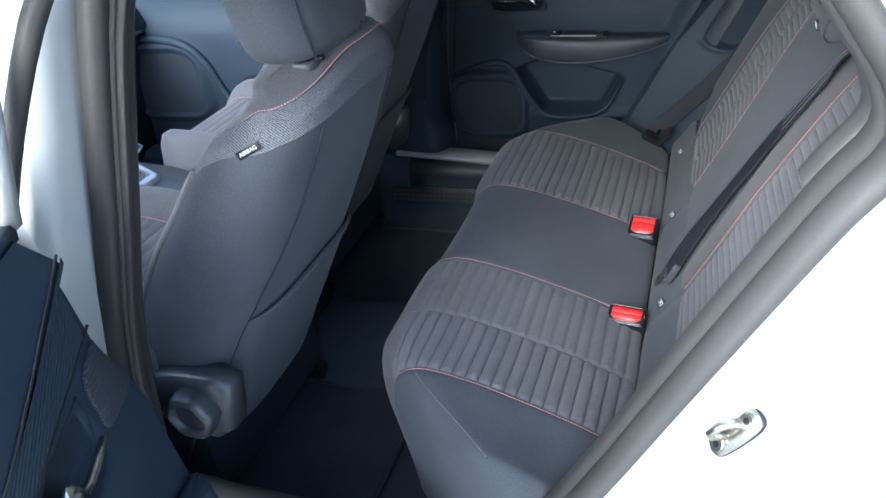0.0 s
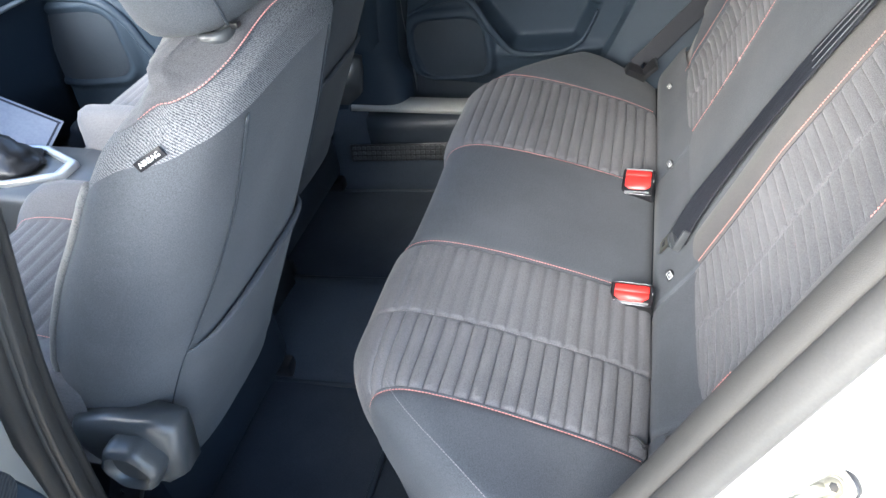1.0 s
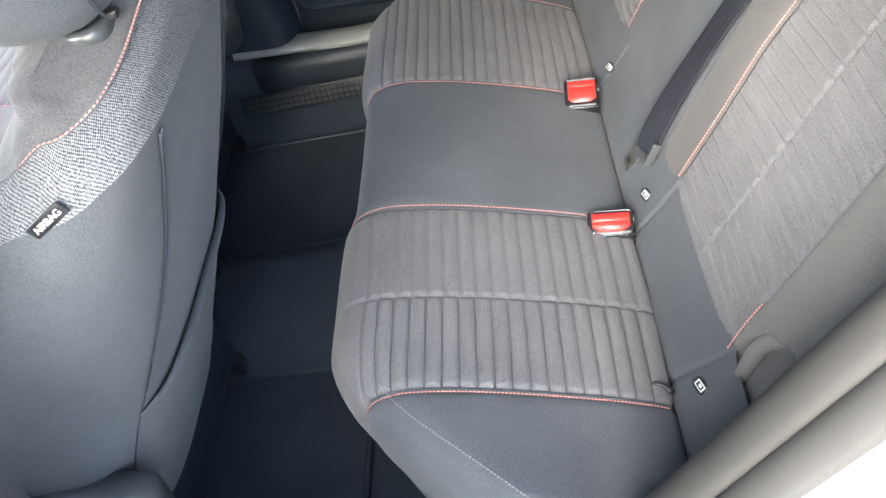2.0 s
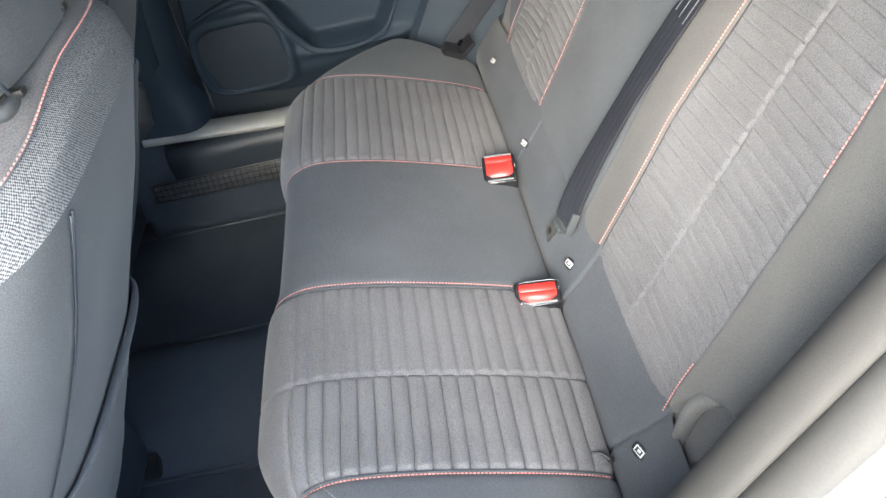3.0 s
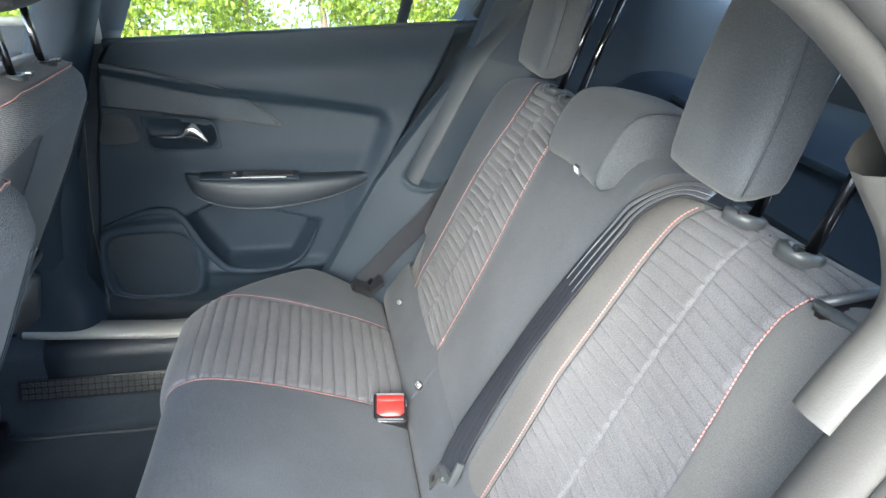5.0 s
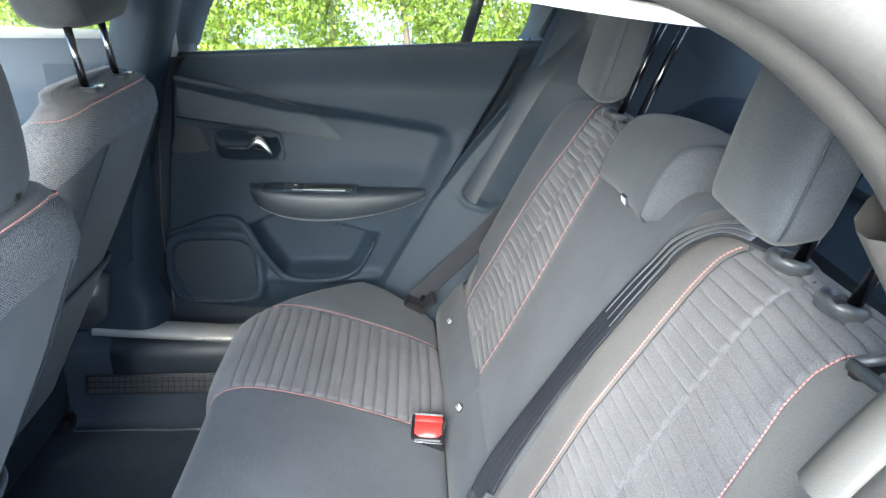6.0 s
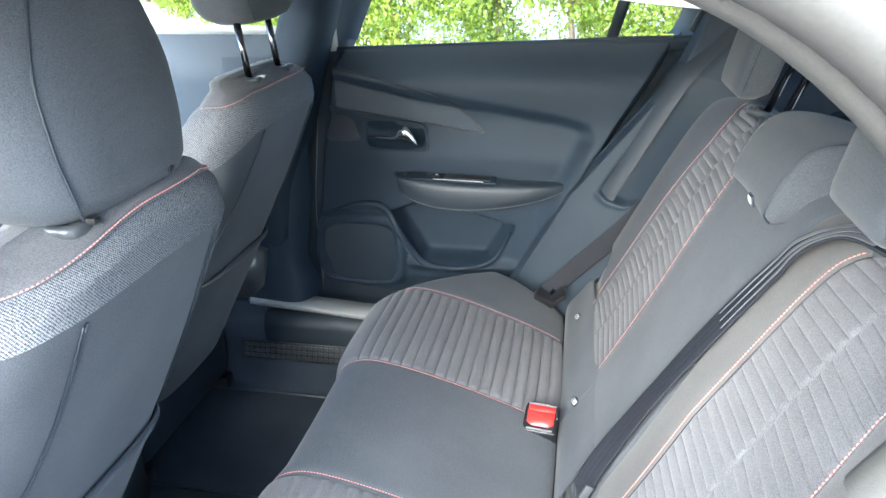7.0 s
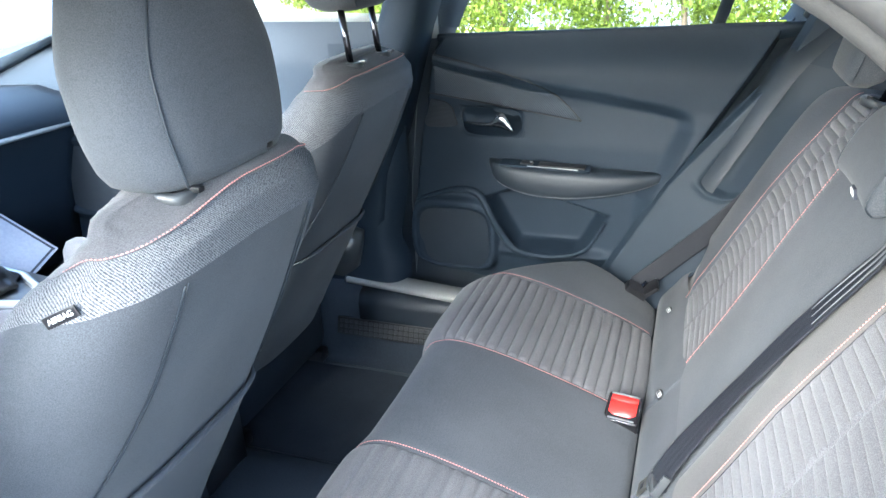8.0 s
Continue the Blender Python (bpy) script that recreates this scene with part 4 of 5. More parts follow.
buckle((-0.058, 0.108, 0.737), -4, True)


def anchor_tag(y):
    t = thing("anchor_tag", "small white woven child-seat anchor tag on the seat flap", "fabric tag", group="anchor tags")
    m = Matrix.Translation(back_at(0.055, y, 0.0075)) @ pose(0, 0, 0, 0, -46, 18) @ Matrix.Diagonal((0.62, 0.70, 1, 1))
    loft("backing", [[m @ Vector((a * k, b * k, h)) for a, b in super_ring(24, 0.0125, 0.0165, 2.6)] for k, h in ((1.0, -0.003), (1.0, 0.0002), (0.93, 0.0008))], M_BLACK, t, "rounded black backing")
    box("border", (0.0135, 0.020, 0.0016), m @ pose(0, 0, 0.0006), M_TAG, t, 0.0006)
    box("symbol", (0.0100, 0.0155, 0.0012), m @ pose(0, 0, 0.0011), M_NAVY, t, 0.0004)
    box("symbol_mark", (0.005, 0.0065, 0.0012), m @ pose(0.001, -0.001, 0.0015), M_TAG, t, 0.0004)


for y in (-0.478, -0.161, 0.161, 0.481):
    anchor_tag(y)


def far_belt():
    b = thing("far_seat_belt", "black seat belt lying beside the far bolster with its buckle end", "seat belt")
    ribbon("webbing", [(0.140, 0.618, 0.965), (0.095, 0.614, 0.912), (0.050, 0.612, 0.864), (0.0, 0.610, 0.815), (-0.045, 0.602, 0.772), (-0.078, 0.590, 0.745)], 0.044, [(0.70, 0, -0.70)] * 2, M_BELT, b)
    box("anchor_cover", (0.052, 0.030, 0.028), pose(-0.078, 0.575, 0.737, 20, 30, 10), M_BLACK, b, 0.006)
    box("latch_plate", (0.036, 0.040, 0.010), pose(-0.045, 0.566, 0.752, 10, -40, 0), M_BLACK, b, 0.003)
    box("steel_blade", (0.014, 0.010, 0.002), pose(-0.060, 0.558, 0.764, 30, -50, 10), M_POST, b, 0.0006)


far_belt()

# ---------- parcel area and rear end ----------
def build_rear_end():
    e = thing("luggage_cover", "dark grey parcel shelf behind the backrest", "parcel shelf")

    def f(u, v):
        x = 0.40 + 0.42 * u
        return (x, -0.56 + 1.12 * v, 1.165 + 0.035 * smoothstep(0.0, 0.25, u) + 0.006 * math.sin(v * math.pi))
    grid("shelf", f, np.linspace(0, 1, 14), np.linspace(0, 1, 16), M_PLASTIC, e)
    tube("shelf_lip", [(0.52, -0.5, 1.206), (0.50, -0.2, 1.212), (0.50, 0.25, 1.212), (0.53, 0.5, 1.206)], 0.006, M_PLASTIC, e, smooth_n=24)
    def hump(u, w):
        return (0.53 + 0.10 * u * math.cos(w), 0.44 + 0.13 * u * math.sin(w), 1.186 + 0.050 * (1 - u ** 3))
    grid("speaker_hump", hump, np.linspace(0, 1, 12), np.linspace(0, 2 * math.pi, 33)[:-1], M_PLASTIC, e, "rounded hump of the shelf", loop=True)
    rear = thing("rear_wall", "dark trim of the tailgate", "tailgate trim", kind="structure")

    def g(u, v):
        return (0.84 + 0.04 * u - 0.12 * u * u, -0.62 + 1.24 * v, 0.6 + 0.75 * u)
    grid("panel", g, np.linspace(0, 1, 8), np.linspace(0, 1, 8), M_PLASTIC_D, rear)
    pane = thing("window_rear", "tinted tailgate window", "window", kind="structure")

    def h(u, v):
        return (0.76 - 0.17 * u, -0.58 + 1.16 * v, 1.35 + 0.16 * u)
    p = grid("pane", h, np.linspace(0, 1, 3), np.linspace(0, 1, 3), M_PRIVACY, pane)
    p.visible_shadow = False
    for side in (-1, 1):
        w = thing("quarter_trim", "dark grey luggage-space side trim", "side trim", kind="structure")

        def k(u, v, side=side):
            return (0.36 + 0.50 * u, side * (0.60 + 0.03 * math.sin(u * 3)), 0.55 + (0.93 - 0.05 * u) * v)
        grid("panel", k, np.linspace(0, 1, 8), np.linspace(0, 1, 8), M_PLASTIC, w)
        # outer skin closes the side
        grid("outer_skin", lambda u, v, side=side: (0.05 + 1.0 * u, side * (0.845 - 0.09 * v), 0.35 + 1.14 * v), np.linspace(0.3, 1, 6), np.linspace(0, 1, 6), M_PAINT, w)


build_rear_end()


def c_pillar():
    """Moulded pillar trim with the long hollow beside the backrest; u runs up the pillar, w across it."""
    c = thing("c_pillar_trim", "grey moulded plastic pillar trim with a long recess", "pillar trim", kind="structure")

    def edge_w(u):
        return float(np.interp(u, [-0.30, 0.0, 0.33, 0.47, 0.60], [0.050, 0.0, 0.0, -0.038, -0.075]))

    def surf(u, w):
        w0 = edge_w(u)
        y = 0.690 - 0.024 * smoothstep(0, 0.014, w - w0) - 0.052 * smoothstep(0.01, 0.20, w - w0)
        left = float(np.interp(u, [0.05, 0.154, 0.262, 0.33], [0.044, 0.032, 0.025, 0.021]))
        right = float(np.interp(u, [0.05, 0.10, 0.145, 0.26, 0.355], [0.118, 0.130, 0.120, 0.100, 0.090]))
        low = float(np.interp(w, [0.03, 0.046, 0.079, 0.1125, 0.13], [0.058, 0.050, 0.050, 0.067, 0.092]))
        y += 0.024 * smoothstep(left, left + 0.030, w) * smoothstep(right + 0.020, right - 0.040, w) * smoothstep(low - 0.002, low + 0.012, u) * smoothstep(0.350, 0.230, u)
        y -= 0.006 * math.exp(-((u - low + 0.006) / 0.006) ** 2) * smoothstep(left - 0.005, left + 0.02, w) * smoothstep(right + 0.02, right - 0.005, w)
        return (-0.041 + 0.622 * u + 0.783 * w, y, 0.969 + 0.783 * u - 0.622 * w)

    def seam(w):
        return 0.352 + 0.5 * w
    ws = spread(0, 1, 60, (0,), 9, 0.06)
    grid("lower_trim", lambda t, v: surf(-0.30 + (seam(0.21 * v) + 0.298) * t, edge_w(-0.30 + 0.65 * t) + 0.21 * v), spread(0, 1, 120, (0.54,), 15, 0.03), ws, M_TRIMGREY, c, "grey grained lower trim")
    grid("upper_trim", lambda t, v: (lambda q: (q[0], q[1] + 0.003 * (1 - t), q[2]))(surf(seam(0.21 * v) - 0.02 + (0.62 - seam(0.21 * v)) * t, edge_w(0.33 + 0.27 * t) + 0.34 * v)), np.linspace(0, 1, 24), ws, M_PLASTIC, c, "darker upper trim")


c_pillar()
bolt = thing("backrest_release", "black backrest release lever in a moulded bezel", "release lever")
V0, V1, V2, V3 = Vector((0.243, -0.462, 1.219)), Vector((0.315, -0.464, 1.229)), Vector((0.325, -0.530, 1.217)), Vector((0.262, -0.524, 1.212))
tube("bezel_arm", [V0, V1], 0.0055, M_GUIDE, bolt, sides=8)
tube("bezel_arm", [V0, V3], 0.0055, M_GUIDE, bolt, sides=8)
loft("lever", [[v + Vector((0, 0, dz)) for v in (V0, V1, V2, V3)] for dz in (-0.010, -0.001)], M_BLACK, bolt)


# ---------- rear doors ----------
FRONT_EDGE = [(1.31, -0.592), (1.23, -0.622), (0.90, -0.665), (0.76, -0.688), (0.71, -0.665), (0.672, -0.60), (0.655, -0.50)]


def door_front(z):
    a = np.array(FRONT_EDGE[::-1])
    return float(np.interp(z, a[:, 0], a[:, 1]))


def door_rear(z):
    return float(np.interp(z, [0.60, 0.71, 0.97, 1.25, 1.33], [-0.235, -0.165, -0.012, 0.155, 0.205]))


def crease_z(x):
    return float(np.interp(x, [-0.70, -0.613, -0.503, -0.385, -0.307, -0.22, -0.144, -0.068, 0.007, 0.06], [1.250, 1.234, 1.211, 1.185, 1.173, 1.162, 1.149, 1.136, 1.120, 1.10]))


def fold_end(z):
    return float(np.interp(z, [0.92, 0.97, 1.04, 1.08, 1.12, 1.14], [-0.07, -0.040, -0.005, 0.012, 0.010, -0.015]))


def door_depth(x, z):
    """Distance of the trim surface from the car's middle plane."""
    y = 0.735 - 0.034 * smoothstep(1.300, 1.19, z)
    c = crease_z(x)
    # the padded top rolls under along its crease; the panel below lies deeper
    y += 0.026 * smoothstep(-0.004, 0.030, c - z) * smoothstep(fold_end(z) + 0.012, fold_end(z) - 0.045, x)
    y -= 0.022 * smoothstep(1.13, 1.02, z)
    # speaker boss and map pocket
    r = ((x + 0.555) / 0.115) ** 4 + ((z - 0.78) / 0.10) ** 4
    y -= 0.018 * smoothstep(1.3, 0.8, r)
    r2 = ((x + 0.555) / 0.098) ** 4 + ((z - 0.775) / 0.082) ** 4
    y += 0.012 * smoothstep(1.1, 0.85, r2)
    left = -0.470 + (0.877 - z) * 0.62
    right = -0.165 - (0.86 - z) * 0.55
    r3 = smoothstep(left - 0.006, left + 0.020, x) * smoothstep(right + 0.012, right - 0.03, x)
    r3 *= smoothstep(0.752, 0.772, z) * smoothstep(float(np.interp(x, [-0.47, -0.39, -0.34, -0.18], [0.885, 0.915, 0.908, 0.862])) + 0.006, float(np.interp(x, [-0.47, -0.39, -0.34, -0.18], [0.885, 0.915, 0.908, 0.862])) - 0.012, z)
    y += 0.060 * r3
    y -= 0.016 * math.exp(-((z - 0.752) / 0.014) ** 2) * smoothstep(-0.47, -0.40, x) * smoothstep(-0.13, -0.19, x)
    dent = ((x + 0.455) / 0.078) ** 4 + ((z - 1.079) / 0.034) ** 4
    y += 0.009 * smoothstep(1.10, 0.50, dent)
    return y + 0.03 * smoothstep(0.72, 0.64, z)


def rear_door(name, label, place):
    """place maps far-side car coordinates to the door's place."""
    d = thing(name, label, "car door", group="rear doors")

    def pt(x, y, z):
        return place @ Vector((x, y, z))
    zs = sorted(set(np.linspace(0.655, 1.31, 132).round(4)))

    def f(z, u):
        a, b = door_front(z), door_rear(z)
        x = a + (b - a) * u
        if z > 1.2:
            z = 1.2 + (z - 1.2) * (1.272 + 0.038 * smoothstep(-0.6, 0.2, x) - 1.2) / 0.11
        y = door_depth(x, z)
        rim = 0.05 * (1 - smoothstep(0, 0.025, u)) + 0.04 * smoothstep(0.975, 1, u)
        return pt(x, y + rim, z)
    us = spread(0, 1, 140, (0, 1), 9, 0.03)
    grid("trim_panel", f, zs, us, M_PLASTIC, d, "dark grey grained plastic door trim")

    def on(x, z, out=0.0):
        return pt(x, door_depth(x, z) - out, z)
    # belt ledge
    rings = []
    for u in np.linspace(0, 1, 30):
        x = -0.592 + 0.835 * u
        z = 1.277 + 0.030 * u
        rings.append([pt(x, y, z + dz) for y, dz in ((0.735, -0.012), (0.7335, -0.002), (0.737, 0.003), (0.748, 0.004), (0.785, -0.022), (0.785, -0.05))])
    loft("belt_ledge", rings, M_PLASTIC, d)
    # line-patterned insert between two creases, running to a point
    def wedge_top(x):
        return float(np.interp(x, [-0.66, -0.61, -0.493, -0.42, -0.367, -0.33, -0.299, -0.27, -0.239], [1.249, 1.241, 1.216, 1.198, 1.182, 1.165, 1.145, 1.120, 1.089]))

    def wedge_low(x):
        return float(np.interp(x, [-0.66, -0.239], [1.148, 1.088]))

    def ins(u, v):
        x = -0.600 + u * 0.358
        z = wedge_low(x) + 0.003 + (wedge_top(x) - wedge_low(x) - 0.006) * v
        return on(x, z, 0.0025)
    grid("patterned_insert", ins, np.linspace(0, 1, 64), np.linspace(0, 1, 14), M_INSERT, d, "finely lined dark insert")
    for line in (wedge_top, wedge_low):
        xs = [x for x in np.linspace(-0.64, -0.239, 40) if x > door_front(line(x)) + 0.012]
        tube("insert_groove", spline([on(x, line(x), 0.0010) for x in xs], 60), 0.0017, M_BLACK, d, sides=6)
    # tweeter patch in its thin groove
    tw = [(-0.612, 1.128), (-0.575, 1.122), (-0.556, 1.108), (-0.547, 1.085), (-0.545, 1.066), (-0.620, 1.064), (-0.618, 1.10)]
    ring = [on(x, z, 0.0035) for x, z in spline(tw + tw[:1], 50)[:-1]]
    inner = [on(-0.585 + (x + 0.585) * 0.95, 1.095 + (z - 1.095) * 0.95, 0.0045) for x, z in spline(tw + tw[:1], 50)[:-1]]
    base = [on(x, z, -0.002) for x, z in spline(tw + tw[:1], 50)[:-1]]
    loft("tweeter_grille", [base, ring, inner], M_TWEETER, d, "small dark speaker grille")
    # handle: dark recess, chrome blade and paddle
    rec = [(-0.538, 1.116), (-0.46, 1.110), (-0.395, 1.102), (-0.378, 1.075), (-0.374, 1.046), (-0.42, 1.044), (-0.51, 1.049), (-0.528, 1.075)]
    rr = spline(rec + rec[:1], 60)[:-1]
    c0 = np.array((-0.455, 1.078))
    rows = [[on(*(c0 + (p - c0) * k), out) for p in rr] for k, out in ((1.03, -0.002), (1.0, 0.0018), (0.95, 0.0018), (0.90, 0.0012), (0.72, 0.001), (0.3, 0.001), (0.01, 0.001))]
    loft("handle_recess", rows, M_PLASTIC, d, "recessed dark handle surround")
    y0 = door_depth(-0.455, 1.075) - 0.017
    bl = [[pt(x, y0 + dy, z + dz) for dy, dz in ((-0.003, -h0), (-0.006, (h1 - h0) / 2), (-0.003, h1), (0.003, h1), (0.004, -h0))] for x, z, h0, h1 in
          ((-0.520, 1.0765, 0.002, 0.002), (-0.49, 1.0745, 0.003, 0.003), (-0.462, 1.0725, 0.003, 0.004), (-0.449, 1.0715, 0.002, 0.010), (-0.440, 1.071, 0.002, 0.028), (-0.430, 1.070, 0.003, 0.036), (-0.420, 1.068, 0.004, 0.033),
           (-0.410, 1.065, 0.004, 0.021), (-0.402, 1.062, 0.003, 0.009), (-0.398, 1.060, 0.002, 0.003))]
    loft("handle_blade", bl, M_CHROME, d, "satin chrome pull handle")
    # armrest
    rings = []
    for u in np.linspace(0, 1, 36):
        x = -0.455 + 0.415 * u
        grow = (math.sin(math.pi * min(1, max(0, u)) ** 0.8) + 0.02) ** 0.45
        top = 0.992 - 0.012 * u
        bot = top - 0.085 * grow * (1 - 0.25 * u)
        out = 0.058 * grow
        ring = []
        for w in np.linspace(0, 2 * math.pi, 25)[:-1]:
            c, s = math.cos(w), math.sin(w)
            yy = door_depth(-0.25, 1.0) + 0.012 - (out + 0.012) * max(0.0, math.copysign(abs(c) ** 0.7, c) * 0.5 + 0.5)
            zz = (top + bot) / 2 + (top - bot) / 2 * math.copysign(abs(s) ** 0.6, s)
            ring.append(pt(x, yy, zz))
        rings.append(ring)
    loft("armrest", rings, M_PLASTIC_D, d, "dark padded armrest")
    edge = []
    for u in np.linspace(0.06, 0.97, 30):
        grow = (math.sin(math.pi * u ** 0.8) + 0.02) ** 0.45
        z = 0.992 - 0.012 * u - 0.085 * grow * (1 - 0.25 * u)
        edge.append(pt(-0.455 + 0.415 * u, door_depth(-0.25, 1.0) - 0.052 * grow, z + 0.0085 * grow))
    tube("armrest_piping", edge, 0.0009, M_STITCH_D, d, "thin bright piping", sides=6)
    ya = door_depth(-0.25, 1.0)
    box("switch_plate", (0.215, 0.036, 0.006), place @ pose(-0.312, ya - 0.034, 0.9900, 8, 1.5, 0), M_PLASTIC, d, 0.0025)
    box("pull_cup", (0.110, 0.022, 0.006), place @ pose(-0.272, ya - 0.036, 0.9925, 8, 1.5, 0), M_BLACK, d, 0.002)
    sw = box("window_switch", (0.030, 0.014, 0.007), place @ pose(-0.355, ya - 0.036, 0.9950, 8, 1.5, 0), M_BLACK, d, 0.002, "black window switch")
    box("switch_mark", (0.006, 0.004, 0.0016), place @ pose(-0.345, ya - 0.037, 0.9990, 8, 1.5, 0), M_TAG, sw, 0.0004)
    box("bright_strip", (0.120, 0.002, 0.002), place @ pose(-0.292, ya - 0.0535, 0.9915, 8, 1.5, 0), M_SILVER, d, 0.001)
    # speaker grille
    def spk(u, w):
        x = -0.555 + 0.094 * u * math.copysign(abs(math.cos(w)) ** 0.5, math.cos(w))
        z = 0.775 + 0.078 * u * math.copysign(abs(math.sin(w)) ** 0.5, math.sin(w))
        return pt(x + 0.012 * (z < 0.775) * u, door_depth(-0.555, 0.775) - 0.003 - 0.004 * (1 - u * u), z)
    grid("speaker_grille", spk, np.linspace(0, 1, 14), np.linspace(0, 2 * math.pi, 49)[:-1], M_MESH, d, "dark speaker grille", loop=True)
    ridge = [(-0.655, 0.868), (-0.62, 0.884), (-0.549, 0.905), (-0.50, 0.905), (-0.472, 0.880), (-0.445, 0.832), (-0.415, 0.782), (-0.385, 0.756), (-0.327, 0.748), (-0.26, 0.754), (-0.215, 0.772), (-0.190, 0.810), (-0.171, 0.849)]
    tube("pocket_ridge", [pt(x, min(door_depth(x, z), 0.700) - 0.002, z) for x, z in ridge], [0.003, 0.009, 0.010, 0.009, 0.007, 0.003], M_PLASTIC, d, smooth_n=60, sides=12)
    # window frame: two uprights, divider; glass
    def bar(n, a, b, r, mat=M_PLASTIC_D):
        tube(n, [pt(*a), pt(*b)], r, mat, d, sides=8)
    bar("front_frame", (-0.606, 0.748, 1.275), (-0.592, 0.692, 1.475), 0.014, M_PAINT)
    bar("divider", (0.040, 0.752, 1.300), (0.075, 0.700, 1.44), 0.013)
    bar("rear_frame", (0.212, 0.752, 1.318), (0.268, 0.695, 1.45), 0.012)
    top = spline([(-0.592, 0.690, 1.475), (-0.35, 0.683, 1.500), (-0.10, 0.683, 1.505), (0.08, 0.685, 1.495), (0.20, 0.688, 1.475), (0.268, 0.695, 1.45)], 24)
    tube("top_frame", [pt(*p) for p in top], 0.012, M_PLASTIC_D, d, sides=8)

    def gl(u, v):
        x = -0.595 + 0.63 * u + 0.035 * v
        return pt(x, 0.760 - 0.065 * v, 1.295 + 0.175 * v)
    pane = grid("window_pane", gl, np.linspace(0, 1, 3), np.linspace(0, 1, 4), M_GLASS, d, "clear side window glass")
    pane.visible_shadow = False

    def gl2(u, v):
        x = 0.05 + (0.155 + 0.020 * v) * u + 0.035 * v
        return pt(x, 0.760 - 0.065 * v, 1.310 + 0.17 * v)
    pane = grid("quarter_pane", gl2, np.linspace(0, 1, 3), np.linspace(0, 1, 3), M_GLASS, d, "small rear quarter glass")
    pane.visible_shadow = False
    # painted outer skin and door edge
    def skin(u, v):
        z = 0.45 + 0.82 * v
        a, b = -0.70 + 0.10 * max(0, v - 0.5), door_rear(z) + 0.05
        return pt(a + (b - a) * u, 0.86 - 0.06 * (2 * v - 0.9) ** 2, z)
    grid("outer_skin", skin, np.linspace(0, 1, 12), np.linspace(0, 1, 12), M_PAINT, d, "white painted outer skin")

    def hinge_edge(u, v):
        z = 0.45 + 0.86 * v
        a = -0.70 + 0.10 * max(0, v - 0.5)
        y1 = 0.86 - 0.06 * (2 * v - 0.9) ** 2
        return pt(a + 0.012 * u, y1 + (0.752 - y1) * u, z)
    grid("door_edge", hinge_edge, np.linspace(0, 1, 5), np.linspace(0, 1, 14), M_PAINT, d)
    return d


rear_door("rear_door_closed", "closed rear door with dark plastic trim and chrome handle", Matrix.Identity(4))
OPEN = Matrix.Translation((0.386, -1.044, -0.008)) @ pose(0, 0, 0, 0, 0, -63) @ Matrix.Diagonal((1, -1, 1, 1))
rear_door("rear_door_open", "rear door swung wide open showing its dark plastic trim", OPEN)


# ---------- B-pillars ----------
def b_pillar(side):
    b = thing("b_pillar", "dark grey door pillar trim with a white painted outer face", "door pillar", kind="structure")
    rings = []
    back_off = -0.025 if side > 0 else 0
    for z, x, w in ((0.56, -0.80, 0.16), (0.62, -0.79, 0.13), (0.70, -0.775, 0.11), (0.95, -0.735, 0.10), (1.20, -0.655, 0.095), (1.42, -0.575, 0.09), (1.50, -0.53, 0.10)):
        x += back_off
        yi = (0.60 if side > 0 else 0.668) + 0.085 * smoothstep(1.05, 0.66, z) - 0.02 * smoothstep(1.2, 1.5, z)
        yo = 0.80 - 0.05 * smoothstep(0.9, 1.5, z)
        ring = [(x - w / 2, side * yi, z), (x - w / 2 + 0.02, side * (yi - 0.012), z), (x + w / 2 - 0.02, side * (yi - 0.012), z), (x + w / 2, side * yi, z), (x + w / 2, side * (yo - 0.03), z), (x + w / 2 - 0.015, side * yo, z), (x - w / 2, side * yo, z)]
        rings.append(ring)
    loft("inner_trim", rings, M_PLASTIC if side > 0 else M_PAINT, b)
    if side > 0:
        def cover(z, u):
            x1 = min(door_front(z), -0.66) - 0.014
            return (-0.84 + (x1 + 0.84) * u, 0.642 - 0.020 * smoothstep(0.74, 0.64, z) + 0.06 * u ** 8, z)
        grid("lower_cover", cover, np.linspace(0.642, 1.27, 30), np.linspace(0, 1, 16), M_PLASTIC, b, "smooth grey lower pillar cover")
    if side < 0:
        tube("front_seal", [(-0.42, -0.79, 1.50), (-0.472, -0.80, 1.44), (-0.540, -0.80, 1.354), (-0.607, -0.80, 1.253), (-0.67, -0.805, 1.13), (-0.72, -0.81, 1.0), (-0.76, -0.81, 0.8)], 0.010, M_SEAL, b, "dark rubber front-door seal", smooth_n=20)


b_pillar(1)
b_pillar(-1)


# ---------- zip pulls at the cushion's rear corners ----------
def zip_pull(a, b, c):
    z = thing("zip_pull", "small black zip pull at the corner of the seat cushion", "zip pull", group="zip pulls")
    tube("slider", [a, b, c], [0.0014, 0.0020, 0.0030], M_BLACK, z, sides=8, smooth_n=10)
    disc("eyelet", c, (0, 0, 1), 0.0042, 0.003, M_BLACK, z, bevel=0.0008)


zip_pull((-0.052, -0.453, 0.722), (-0.040, -0.456, 0.720), (-0.031, -0.464, 0.716))
zip_pull((-0.044, -0.206, 0.722), (-0.038, -0.206, 0.720), (-0.031, -0.207, 0.716))

# ---------- front seats ----------
def seat_rear_x(z):
    return float(np.interp(z, [0.60, 0.70, 0.884, 1.10, 1.21, 1.25, 1.275, 1.29], [-0.725, -0.680, -0.584, -0.474, -0.424, -0.424, -0.440, -0.475]))


